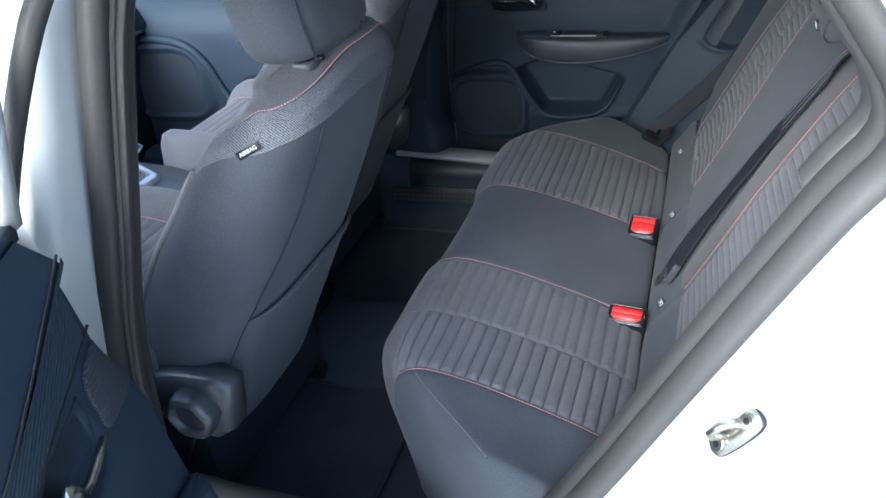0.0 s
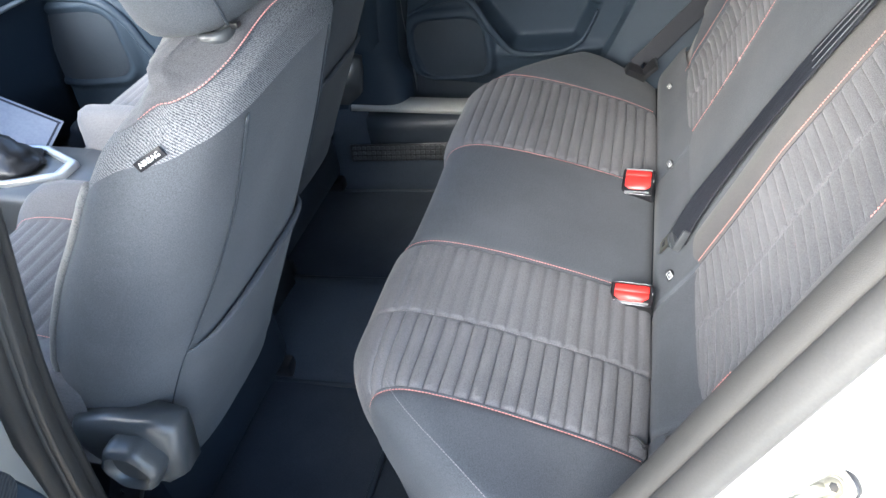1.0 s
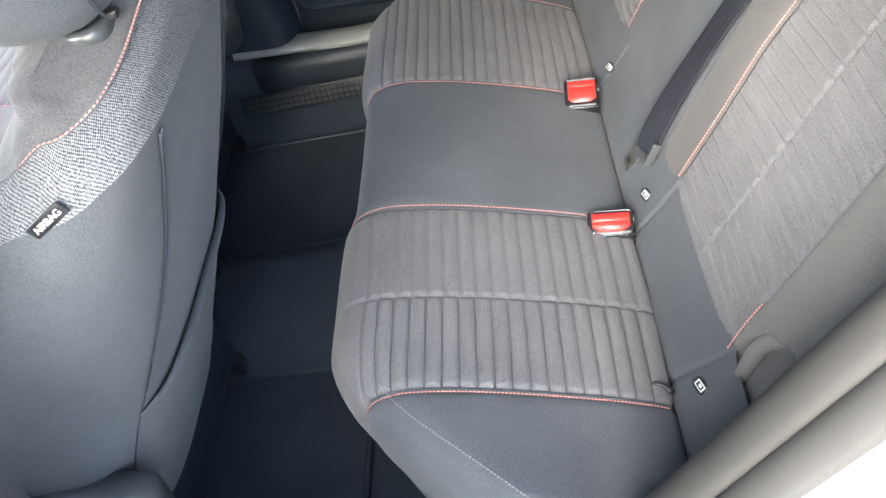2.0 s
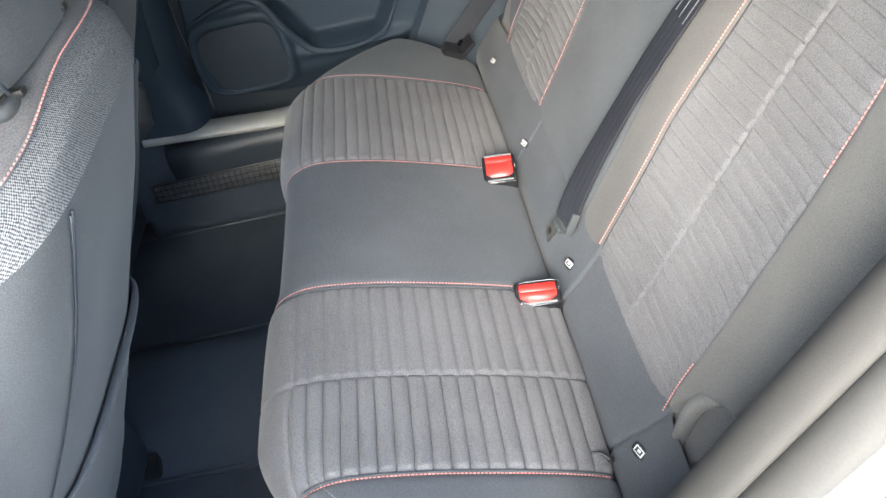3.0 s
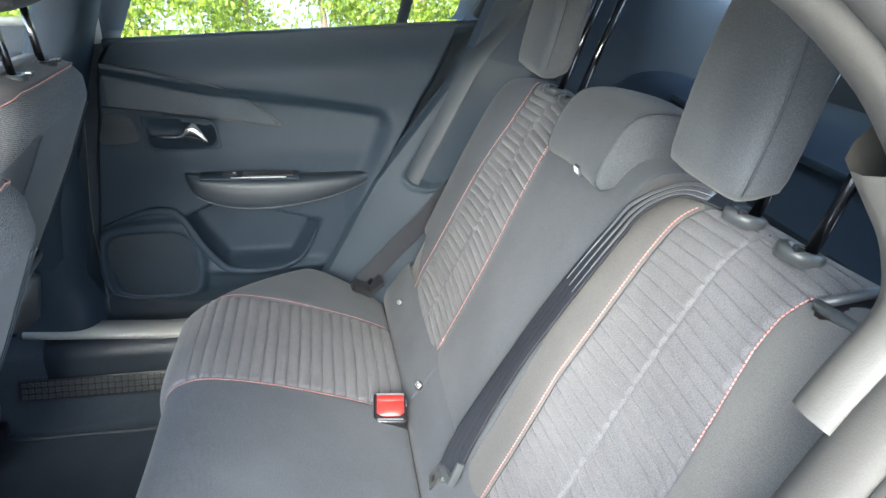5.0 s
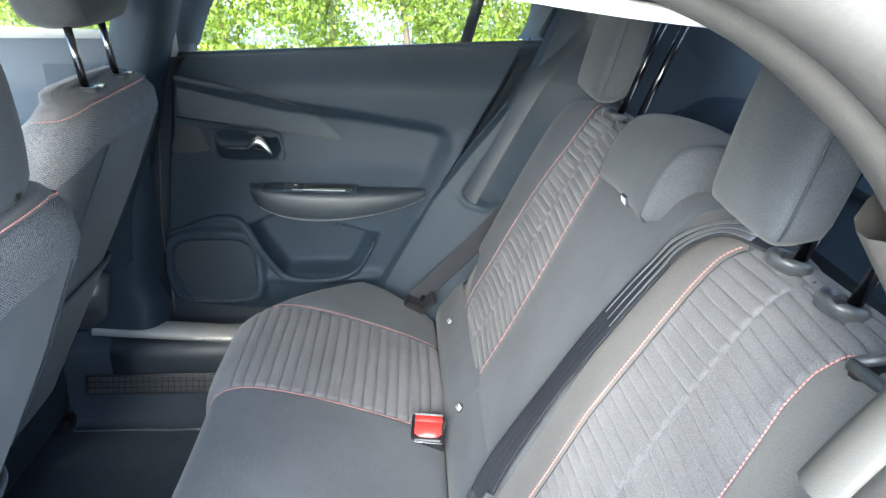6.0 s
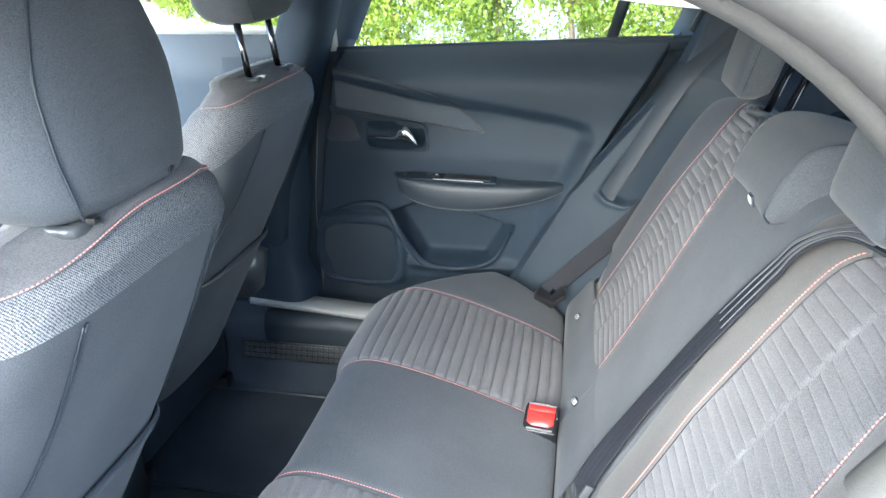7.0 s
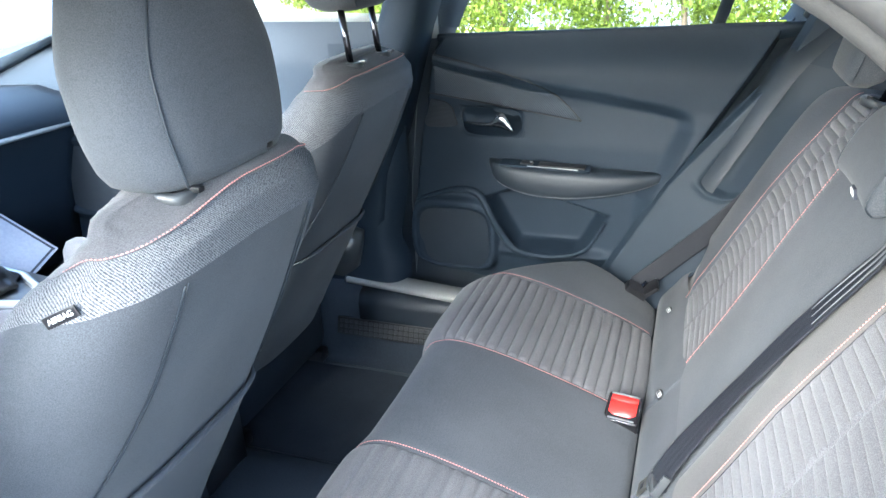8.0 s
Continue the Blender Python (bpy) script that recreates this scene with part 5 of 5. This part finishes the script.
def front_seat(y0, dx, outer, lift, tag, tall):
    """Front seat seen from behind. outer: the side of its door (-1 near, 1 far)."""
    seat = thing("front_seat", "front seat with dark grey cloth back, heather band and red stitching", "car seat", group="front seats")
    N = 108

    def ring_at(z, k):
        w = 2 * math.pi * k / N
        c, s = math.cos(w), math.sin(w)
        half = float(np.interp(z, [0.60, 0.72, 0.90, 1.08, 1.16, 1.21, 1.245, 1.27, 1.287, 1.295], [0.190, 0.214, 0.228, 0.232, 0.226, 0.213, 0.194, 0.170, 0.140, 0.106]))
        deep = float(np.interp(z, [0.60, 0.75, 0.90, 0.957, 1.04, 1.10, 1.15, 1.20, 1.24, 1.27, 1.287, 1.295], [0.22, 0.245, 0.262, 0.255, 0.232, 0.206, 0.188, 0.166, 0.132, 0.092, 0.062, 0.040])) / 2
        e = 3.0 if c < 0 else 3.2
        xr = seat_rear_x(z)
        xc = xr - deep
        q = math.copysign(abs(s) ** (2 / e), s)
        x = xc + deep * math.copysign(abs(c) ** (2 / e), c)
        sag = 0.030 * abs(s) ** 6 * max(0.0, c)
        slope = 0.020 * smoothstep(-0.05, 0.95, q * outer) * smoothstep(1.19, 1.26, z) if tag else 0.0
        return Vector((dx + x - sag, y0 + half * q, z - slope))

    def band_low(k):
        w = 2 * math.pi * k / N
        c, s = math.cos(w), math.sin(w) * outer
        if c >= 0:
            return float(np.interp(s, [-1, -0.5, 0, 0.55, 0.85, 1], [1.14, 1.205, 1.215, 1.216, 1.213, 1.205]))
        return float(np.interp(-c, [0, 0.4, 0.75, 1], [1.205 if s > 0 else 1.14, 1.180 if s > 0 else 1.12, 1.13, 1.08]))

    def band_high(k):
        w = 2 * math.pi * k / N
        c, s = math.cos(w), math.sin(w) * outer
        if c >= 0:
            return float(np.interp(s, [-1, -0.6, 0, 0.6, 1], [1.255, 1.268, 1.270, 1.270, 1.266]))
        return float(np.interp(-c, [0, 0.35, 0.7, 1], [1.266 if s > 0 else 1.255, 1.252, 1.225, 1.18]))
    zs = np.linspace(0, 1, 34)
    grid("back_shell", lambda t, k: ring_at(0.61 + (band_low(k) - 0.61) * t, k), zs, range(N), M_PLAIN, seat, "plain dark grey cloth back", loop=True)
    loft("back_underside", [[ring_at(0.6105, k) for k in range(N)], [ring_at(0.612, k) * 0.999 for k in range(N)]], M_PLASTIC_D, seat)
    grid("heather_band", lambda t, k: ring_at(band_low(k) + (band_high(k) - band_low(k)) * t, k), np.linspace(0, 1, 12), range(N), M_HEATHER, seat, "coarse light and dark grey heather cloth band", loop=True, unrolled=True)
    def shoulder(t, k):
        p = ring_at(band_high(k) + (1.295 - band_high(k)) * t, k)
        fore = smoothstep(-0.455, -0.49, p.x - dx) * smoothstep(0, 0.15, t)
        return p + Vector((0, 0, fore * rib(p.y, 0.017, 0.002, 0.6)))
    top = [[shoulder(t, k) for k in range(N)] for t in np.linspace(0, 1, 18)]
    loft("top_panel", top, M_RIB, seat, "ribbed dark grey cloth shoulder")
    ks = [k for k in range(N) if math.cos(2 * math.pi * k / N) > -0.35]
    ks = sorted(ks, key=lambda k: math.sin(2 * math.pi * k / N))
    ks = [k if k < N * 0.625 else k - N for k in ks]
    line = [ring_at(band_high(k % N) + 0.001, k % N) + Vector((0.001, 0, 0.001)) for k in sorted(ks)]
    mid = Vector((dx - 0.47, y0, 1.22))
    stitches("shoulder_stitching", [v + (v - mid).normalized() * 0.0022 for v in line], (0.6, 0, 0.8), M_STITCH, seat, "red stitched seam")
    tube("shoulder_piping", line, 0.0018, M_RIB, seat, sides=6)
    edge = [ring_at(z, int(N * (0.5 - 0.165 * outer)) % N) for z in np.linspace(1.17, 0.80, 20)]
    tube("bolster_piping", edge, 0.007, M_EDGE, seat, "pale cloth edge of the bolster", sides=8)
    # pocket on the back
    def rear(y, z):
        half = float(np.interp(z, [0.60, 0.72, 0.90, 1.08, 1.20], [0.190, 0.214, 0.228, 0.230, 0.215]))
        deep = float(np.interp(z, [0.60, 0.75, 0.90, 0.957, 1.04, 1.10, 1.15, 1.20], [0.22, 0.245, 0.262, 0.255, 0.232, 0.206, 0.188, 0.166])) / 2
        q = min(0.995, abs(y - y0) / half)
        s = q ** 1.6
        return dx + seat_rear_x(z) - deep + deep * max(0.02, (1 - s ** 2)) ** (0.5 * 2 / 3.2) - 0.030 * s ** 6

    def pocket(t, v):
        z = 0.66 + (0.237 + 0.012 * math.cos((t - 0.5) * 2.4)) * v
        y = y0 + (2 * t - 1) * 0.80 * float(np.interp(z, [0.60, 0.72, 0.90], [0.190, 0.214, 0.228]))
        edge = smoothstep(0, 0.10, t) * smoothstep(0, 0.10, 1 - t)
        return Vector((rear(y, z) + 0.002 + 0.005 * edge * (0.4 + 0.6 * v), y, z))
    grid("back_pocket", pocket, np.linspace(0, 1, 36), np.linspace(0, 1, 20), M_PLAIN, seat, "slack cloth map pocket")
    tube("pocket_hem", [pocket(t, 1.0) + Vector((0.002, 0, 0)) for t in np.linspace(0, 1, 30)], [0.0012, 0.0050, 0.0055, 0.0055, 0.0050, 0.0012], M_PLAIN, seat, "thick hem of the pocket", sides=8)
    for sy in (-1, 1):
        seam = [(rear(y0 + sy * q, z) + 0.0015, y0 + sy * q, z) for z, q in ((1.205, 0.118), (1.16, 0.120), (1.08, 0.130), (1.0, 0.150), (0.93, 0.172), (0.88, 0.184), (0.80, 0.188), (0.68, 0.186))]
        tube("back_seam", seam, 0.0012, M_PLASTIC_D, seat, sides=6, smooth_n=40)
        seam2 = [(a + 0.001, b + sy * 0.007, c) for a, b, c in seam[:5]]
        tube("back_seam", seam2, 0.0011, M_PLASTIC_D, seat, sides=6, smooth_n=30)
    # headrest
    hz = (1.292 if lift else 1.268) + lift
    hr = loft("headrest", pad_rings(dx - 0.500, y0 + 0.022, hz, hz + tall, 0.066, 0.128, -0.10, e=3.2, taper_top=0.72, taper_bot=0.90, round_=0.034), M_PLAIN, seat, "dark grey cloth headrest")
    pts = []
    for t in np.linspace(0.06, 0.95, 16):
        z = hz + tall * t
        w = 0.90 + 0.10 * smoothstep(0, 0.35, t) - 0.28 * smoothstep(0.5, 1, t)
        pts.append((dx - 0.500 - (z - hz) * 0.10 + 0.054, y0 + 0.022 - 0.103 * w, z))
    tube("headrest_seam", pts, 0.0016, M_PLASTIC_D, hr, sides=6)
    for off in (-0.066, 0.066):
        headrest_post(seat, (dx - 0.470, y0 + off, 1.27), (dx - 0.485, y0 + off, hz + 0.02))
        c = Vector((dx - 0.468, y0 + off, 1.288 - (0.014 if tag and off < 0 else 0.004)))
        rings = [[c + Vector((a * k, b * k, h)) for a, b in super_ring(28, 0.019, 0.021, 2.4)] for k, h in ((1.0, -0.012), (1.0, 0.001), (0.95, 0.0035), (0.85, 0.0045), (0.55, 0.0045), (0.50, 0.002))]
        g = loft("post_sleeve", rings, M_GUIDE, seat, "dark satin plastic post sleeve")
        box("lock_button", (0.012, 0.010, 0.006), Matrix.Translation(c + Vector((0.020, 0.006, 0.004))), M_BLACK, g, 0.0015)
    # seat cushion with ribs, side bolsters
    def cushion(u, v):
        x = dx - 0.77 - 0.46 * u
        y = y0 + (v - 0.5) * 0.49 * (1 - 0.30 * smoothstep(0.62, 1.0, u) ** 2)
        q = abs(2 * v - 1)
        z = 0.835 + 0.045 * smoothstep(0, 0.7, u) - 0.13 * smoothstep(0.72, 1.0, u) ** 2
        z += 0.035 * smoothstep(0.50, 0.75, q) - 0.15 * smoothstep(0.84, 1.0, q) ** 2
        ribs = rib(u * 0.5, 0.028, 0.005) * smoothstep(0.58, 0.50, q) * smoothstep(1, 0.93, u)
        return Vector((x, y, z + ribs))
    grid("seat_cushion", cushion, np.linspace(0, 1, 150), spread(0, 1, 40, (0.25, 0.75), 5, 0.05), M_RIB, seat, "ribbed grey cloth cushion")
    for v in (0.235, 0.765):
        stitches("cushion_stitching", [cushion(u, v) + Vector((0, 0, 0.003)) for u in np.linspace(0.0, 0.95, 20)], (0, 0, 1), M_STITCH, seat, "red stitched seam")
    box("seat_base", (0.42, 0.42, 0.28), pose(dx - 0.96, y0, 0.62), M_PLASTIC_D, seat, 0.03)
    # recliner housing and knob on the door side
    yo = y0 + outer * 0.225
    rec = [(-0.105, -0.030), (-0.06, -0.062), (0.02, -0.070), (0.06, -0.045), (0.075, 0.01), (0.085, 0.060), (0.040, 0.072), (-0.04, 0.070), (-0.11, 0.055), (-0.14, 0.02)]
    rings = []
    for d, k in ((-0.02, 1.0), (0.012, 1.0), (0.022, 0.93), (0.026, 0.80)):
        rings.append([(dx - 0.695 + a * k * 0.86, yo + outer * d, 0.760 + b * k * 0.95) for a, b in rec])
    loft("recliner_cover", rings, M_GUIDE, seat, "dark plastic recliner cover")
    kc = Vector((dx - 0.692, yo + outer * 0.045, 0.768))
    bm = bmesh.new()
    n = 48
    prev = None
    for d, r0 in ((-0.022, 0.046), (-0.010, 0.048), (0.004, 0.047), (0.012, 0.043), (0.015, 0.037), (0.010, 0.031), (0.004, 0.029), (0.003, 0.0005)):
        ring = []
        for k in range(n):
            w = 2 * math.pi * k / n
            r = 0.90 * r0 * (1 + (0.045 * math.cos(6 * w) if 0.036 < r0 else 0))
            ring.append(bm.verts.new((kc.x + r * math.cos(w), kc.y + outer * d, kc.z + r * math.sin(w))))
        if prev:
            for k in range(n):
                bm.faces.new((prev[k], prev[(k + 1) % n], ring[(k + 1) % n], ring[k]))
        prev = ring
    part("recliner_knob", bm, M_GUIDE, seat, "six-lobed dark plastic recliner knob")
    box("belt_anchor", (0.05, 0.018, 0.09), pose(dx - 0.78, yo + outer * 0.012, 0.655, 0, 30, 0), M_BLACK, seat, 0.006)
    box("seat_rail", (0.44, 0.035, 0.035), pose(dx - 0.97, y0 + outer * 0.19, 0.455), M_BLACK, seat, 0.006)
    box("seat_rail", (0.44, 0.035, 0.035), pose(dx - 0.97, y0 - outer * 0.19, 0.455), M_BLACK, seat, 0.006)
    if tag:
        n_ = Vector((0.45, -0.88, 0.12)).normalized()
        along = (Vector((-0.479, -0.534, 1.2125)) - Vector((-0.510, -0.5445, 1.1985))).normalized()
        n_ = (n_ - along * n_.dot(along)).normalized()
        up = n_.cross(along)
        rot = Matrix((along, up, n_)).transposed().to_4x4()
        m = Matrix.Translation(Vector((-0.4920, -0.5420, 1.2090)) + n_ * 0.0105) @ rot
        t = box("airbag_tag", (0.034, 0.0115, 0.003), m, M_BLACK, seat, 0.001, "black tag with white airbag lettering")
        cu = bpy.data.curves.new("lettering", "FONT")
        cu.body, cu.size, cu.align_x, cu.align_y, cu.extrude = "AIRBAG", 0.0076, "CENTER", "CENTER", 0.0003
        tmp = bpy.data.objects.new("lettering", cu)
        scene.collection.objects.link(tmp)
        me = bpy.data.meshes.new_from_object(tmp.evaluated_get(bpy.context.evaluated_depsgraph_get()))
        bpy.data.objects.remove(tmp)
        me.materials.clear()
        me.materials.append(M_TAG)
        me.transform(m @ pose(0, 0, 0.0019))
        o = new("lettering", me)
        o.parent = t
    return seat


front_seat(-0.340, 0.0, -1, 0.0, True, 0.231)
front_seat(0.352, -0.135, 1, 0.085, False, 0.150)


# ---------- centre console ----------
def build_console():
    c = thing("centre_console", "dark centre console with a silver-edged gear surround", "console")
    rings = []
    for x, z, w in ((-1.80, 0.93, 0.10), (-1.50, 0.875, 0.105), (-1.22, 0.850, 0.105), (-1.0, 0.80, 0.10), (-0.90, 0.74, 0.095), (-0.84, 0.66, 0.09)):
        rings.append([(x, -w, 0.44), (x, -w, z - 0.02), (x, -w + 0.014, z), (x, w - 0.014, z), (x, w, z - 0.02), (x, w, 0.44)])
    loft("body", rings, M_GUIDE, c, "grey satin plastic console body")
    def surround(k, z):
        plan = [(-1.205, -0.026), (-1.205, 0.026), (-1.31, 0.074), (-1.54, 0.080), (-1.54, -0.080), (-1.31, -0.074)]
        return [(-1.385 + (x + 1.385) * k, y * k, 0.852 - (x + 1.2) * 0.09 + z) for x, y in plan]
    loft("surround", [surround(1.0, -0.01), surround(1.0, 0.006), surround(0.97, 0.009), surround(0.87, 0.009), surround(0.85, 0.003), surround(0.85, -0.01)], M_SILVER, c, "silver six-sided gear surround", caps=False)
    loft("well", [surround(0.86, -0.004), surround(0.4, -0.006)], M_BLACK, c, "black base of the gaiter")
    rings = []
    for k in range(9):
        t = k / 8
        r = 0.060 * (1 - t) ** 0.8 + 0.012 + 0.005 * (k % 2)
        rings.append([(-1.375 - 0.02 * t + a * (1 + 0.10 * math.sin(1.3 * q + 2 * k)), b * (1 + 0.10 * math.cos(1.1 * q + k)), 0.863 + 0.085 * t) for q, (a, b) in enumerate(super_ring(32, r * 1.25, r * 0.9, 2.4))])
    loft("gaiter", rings, M_BLACK, c, "black gear lever gaiter")
    rings = [[(-1.40 + a, b, z + 0.12) for a, b in super_ring(20, r, r, 2.4)] for z, r in ((0.815, 0.012), (0.835, 0.020), (0.860, 0.025), (0.880, 0.024), (0.892, 0.012))]
    loft("gear_knob", rings, M_BLACK, c, "black gear knob")
    box("brake_switch", (0.09, 0.03, 0.02), pose(-1.08, -0.05, 0.83, 0, 10, 0), M_SILVER, c, 0.006)
    box("armrest_lid", (0.20, 0.15, 0.05), pose(-0.97, 0.0, 0.79, 0, 14, 0), M_PLASTIC_D, c, 0.02, seg=3)


build_console()


def build_sheet():
    s = thing("printed_sheet", "pale printed card with a dark border lying by the console", "card")
    m = pose(-1.70, 0.34, 0.775, 30, 40, 20)
    card = box("card", (0.20, 0.15, 0.004), m, M_PAPER, s, 0.001)
    for a, b, w, h in ((0, 0.066, 0.19, 0.006), (0, -0.066, 0.19, 0.006), (0.09, 0, 0.006, 0.138), (-0.09, 0, 0.006, 0.138)):
        box("border_bar", (w, h, 0.002), m @ pose(a, b, 0.0022), M_NAVY, card, 0.0004)


build_sheet()


# ---------- dashboard, far front door, front end ----------
def build_front():
    d = thing("dashboard", "dark plastic dashboard", "dashboard", kind="structure")
    pr = [(-1.82, 0.60), (-1.79, 0.85), (-1.74, 0.98), (-1.70, 1.05), (-1.73, 1.10), (-1.86, 1.13), (-2.1, 1.12), (-2.3, 1.08), (-2.35, 0.6)]
    rings = [[(a, y, b + 0.02 * math.cos(y * 2)) for a, b in pr] for y in np.linspace(-0.72, 0.72, 24)]
    loft("body", rings, M_PLASTIC, d)
    tube("trim_strip", [(-1.715, -0.70, 1.035), (-1.700, 0, 1.05), (-1.715, 0.70, 1.035)], 0.008, M_SILVER, d, "thin bright strip", smooth_n=20)
    fw = thing("wall_front", "dark bulkhead below the windscreen", "bulkhead", kind="structure")
    box("panel", (0.03, 1.5, 0.9), pose(-2.36, 0, 0.65), M_PLASTIC_D, fw, 0.005)
    ws = thing("window_front", "windscreen glass", "windscreen", kind="structure")
    p = grid("pane", lambda u, v: (-2.25 + 1.15 * u, -0.66 + 1.32 * v, 1.12 + 0.34 * u), np.linspace(0, 1, 3), np.linspace(0, 1, 5), M_GLASS, ws)
    p.visible_shadow = False
    for side in (-1, 1):
        a = thing("a_pillar", "windscreen pillar trim", "pillar", kind="structure")
        tube("trim", [(-2.25, side * 0.72, 1.10), (-1.65, side * 0.69, 1.33), (-1.10, side * 0.65, 1.49), (-0.6, side * 0.63, 1.515)], 0.035, M_TRIMGREY if side > 0 else M_PAINT, a, smooth_n=24)


build_front()


def front_door():
    d = thing("front_door", "closed front door with dark plastic trim and a speaker pocket", "car door")

    def depth(x, z):
        y = 0.735 - 0.020 * smoothstep(1.31, 1.20, z) - 0.02 * smoothstep(1.1, 1.0, z)
        r = ((x + 1.68) / 0.17) ** 4 + ((z - 0.86) / 0.13) ** 4
        y -= 0.020 * smoothstep(1.3, 0.8, r)
        r2 = ((x + 1.68) / 0.145) ** 4 + ((z - 0.855) / 0.11) ** 4
        y += 0.014 * smoothstep(1.1, 0.85, r2)
        r3 = abs((x + 1.22) / 0.18) ** 3 + abs((z - 0.80) / 0.07) ** 3
        return y + 0.035 * smoothstep(1.15, 0.75, r3)
    grid("trim_panel", lambda x, z: (x, depth(x, z), z), np.linspace(-2.05, -0.70, 100), np.linspace(0.60, 1.31, 60), M_PLASTIC, d)
    ridge = [(-1.86, 0.96), (-1.80, 0.995), (-1.68, 1.005), (-1.56, 0.985), (-1.50, 0.92), (-1.46, 0.83), (-1.40, 0.765), (-1.2, 0.74), (-1.0, 0.77), (-0.95, 0.83)]
    tube("pocket_ridge", [(x, depth(x, z) - 0.006, z) for x, z in ridge], [0.006, 0.014, 0.014, 0.012, 0.010, 0.005], M_PLASTIC, d, smooth_n=50)
    rings = []
    for u in np.linspace(0, 1, 24):
        g = (math.sin(math.pi * u) + 0.02) ** 0.4
        rings.append([(-1.40 + 0.58 * u, 0.715 - 0.06 * g * max(0, math.cos(w)) + 0.01, 0.985 + 0.04 * g * math.sin(w)) for w in np.linspace(0, 2 * math.pi, 17)[:-1]])
    loft("armrest", rings, M_PLASTIC_D, d)
    box("pull_grip", (0.20, 0.012, 0.03), pose(-1.12, 0.650, 1.00), M_SILVER, d, 0.005)
    def spk(u, w):
        return (-1.68 + 0.138 * u * math.copysign(abs(math.cos(w)) ** 0.5, math.cos(w)), depth(-1.68, 0.855) - 0.004, 0.855 + 0.104 * u * math.copysign(abs(math.sin(w)) ** 0.5, math.sin(w)))
    grid("speaker_grille", spk, np.linspace(0, 1, 10), np.linspace(0, 2 * math.pi, 41)[:-1], M_MESH, d, loop=True)
    rings = [[(x, y, 1.302 + dz) for y, dz in ((0.735, -0.012), (0.735, -0.002), (0.74, 0.003), (0.785, -0.022), (0.785, -0.05))] for x in np.linspace(-2.0, -0.72, 10)]
    loft("belt_ledge", rings, M_PLASTIC, d)
    tube("frame", [(-1.98, 0.75, 1.30), (-1.5, 0.70, 1.42), (-1.05, 0.68, 1.49), (-0.70, 0.685, 1.50), (-0.665, 0.72, 1.40), (-0.70, 0.752, 1.30)], 0.013, M_PLASTIC_D, d, smooth_n=40)
    pane = grid("window_pane", lambda u, v: (-1.96 + 1.26 * u + 0.5 * v * (1 - u), 0.760 - 0.065 * v, 1.30 + 0.175 * v), np.linspace(0, 1, 4), np.linspace(0, 1, 4), M_GLASS, d)
    pane.visible_shadow = False
    grid("outer_skin", lambda u, v: (-2.05 + 1.31 * u, 0.86 - 0.06 * (2 * v - 0.9) ** 2, 0.45 + 0.86 * v), np.linspace(0, 1, 6), np.linspace(0, 1, 10), M_PAINT, d)


front_door()


def near_front_door():
    """The closed front door on the open side, which shuts that side of the cabin."""
    d = thing("front_door_near", "closed front door beside the front seat", "car door")
    grid("trim_panel", lambda x, z: (x, -0.725 + 0.02 * smoothstep(1.2, 1.0, z), z), np.linspace(-2.1, -0.80, 16), np.linspace(0.58, 1.31, 12), M_PLASTIC, d)
    grid("outer_skin", lambda u, v: (-2.1 + 1.32 * u, -0.86 + 0.06 * (2 * v - 0.9) ** 2, 0.40 + 0.91 * v), np.linspace(0, 1, 8), np.linspace(0, 1, 12), M_PAINT, d)
    tube("frame", [(-2.0, -0.75, 1.31), (-1.5, -0.70, 1.43), (-1.0, -0.685, 1.495), (-0.74, -0.69, 1.50), (-0.72, -0.74, 1.31)], 0.014, M_PLASTIC_D, d, smooth_n=40)
    pane = grid("window_pane", lambda u, v: (-1.98 + 1.25 * u + 0.5 * v * (1 - u), -0.765 + 0.065 * v, 1.30 + 0.18 * v), np.linspace(0, 1, 4), np.linspace(0, 1, 4), M_GLASS, d)
    pane.visible_shadow = False


near_front_door()


# ---------- striker on the jamb ----------
def striker():
    s = thing("door_striker", "zinc-plated door striker bolted to the white jamb", "door striker")
    c = Vector((0.099, -0.700, 0.990))
    small = 0.86
    n_ = Vector((-0.68, -0.58, 0.44)).normalized()
    al = Vector((0.45, -0.10, 0.86))
    al = (al - n_ * al.dot(n_)).normalized()
    sd = n_.cross(al)
    m = Matrix.Translation(c) @ Matrix((al, sd, n_)).transposed().to_4x4() @ Matrix.Scale(small, 4)
    outline = [(-0.040, 0.0), (-0.034, 0.014), (-0.014, 0.019), (0.016, 0.021), (0.036, 0.014), (0.041, 0.0), (0.036, -0.012), (0.014, -0.015), (-0.014, -0.014), (-0.034, -0.011)]
    for nm, k, z0, z1, mat in (("gasket", 1.04, -0.003, 0.0015, M_BLACK), ("plate", 1.0, 0.0, 0.004, M_STEEL)):
        o = spline(outline + outline[:1], 41)[:-1] * k
        loft(nm, [[m @ Vector((a, b, z)) for a, b in o] for z in (z0, z1)], mat, s)
    tube("loop", [m @ Vector(v) for v in ((-0.013, 0.004, 0), (-0.013, 0.004, 0.026), (-0.009, 0.004, 0.032), (0.009, 0.004, 0.032), (0.013, 0.004, 0.026), (0.013, 0.004, 0))], 0.0045, M_STEEL, s, sides=12)
    for a in (-0.026, 0.026):
        p = disc("screw", m @ Vector((a, 0.001, 0.006)), n_, 0.0085, 0.004, M_STEEL, s, bevel=0.001)
        disc("screw_socket", m @ Vector((a, 0.001, 0.0078)), n_, 0.004, 0.001, M_BLACK, p, seg=6)


striker()
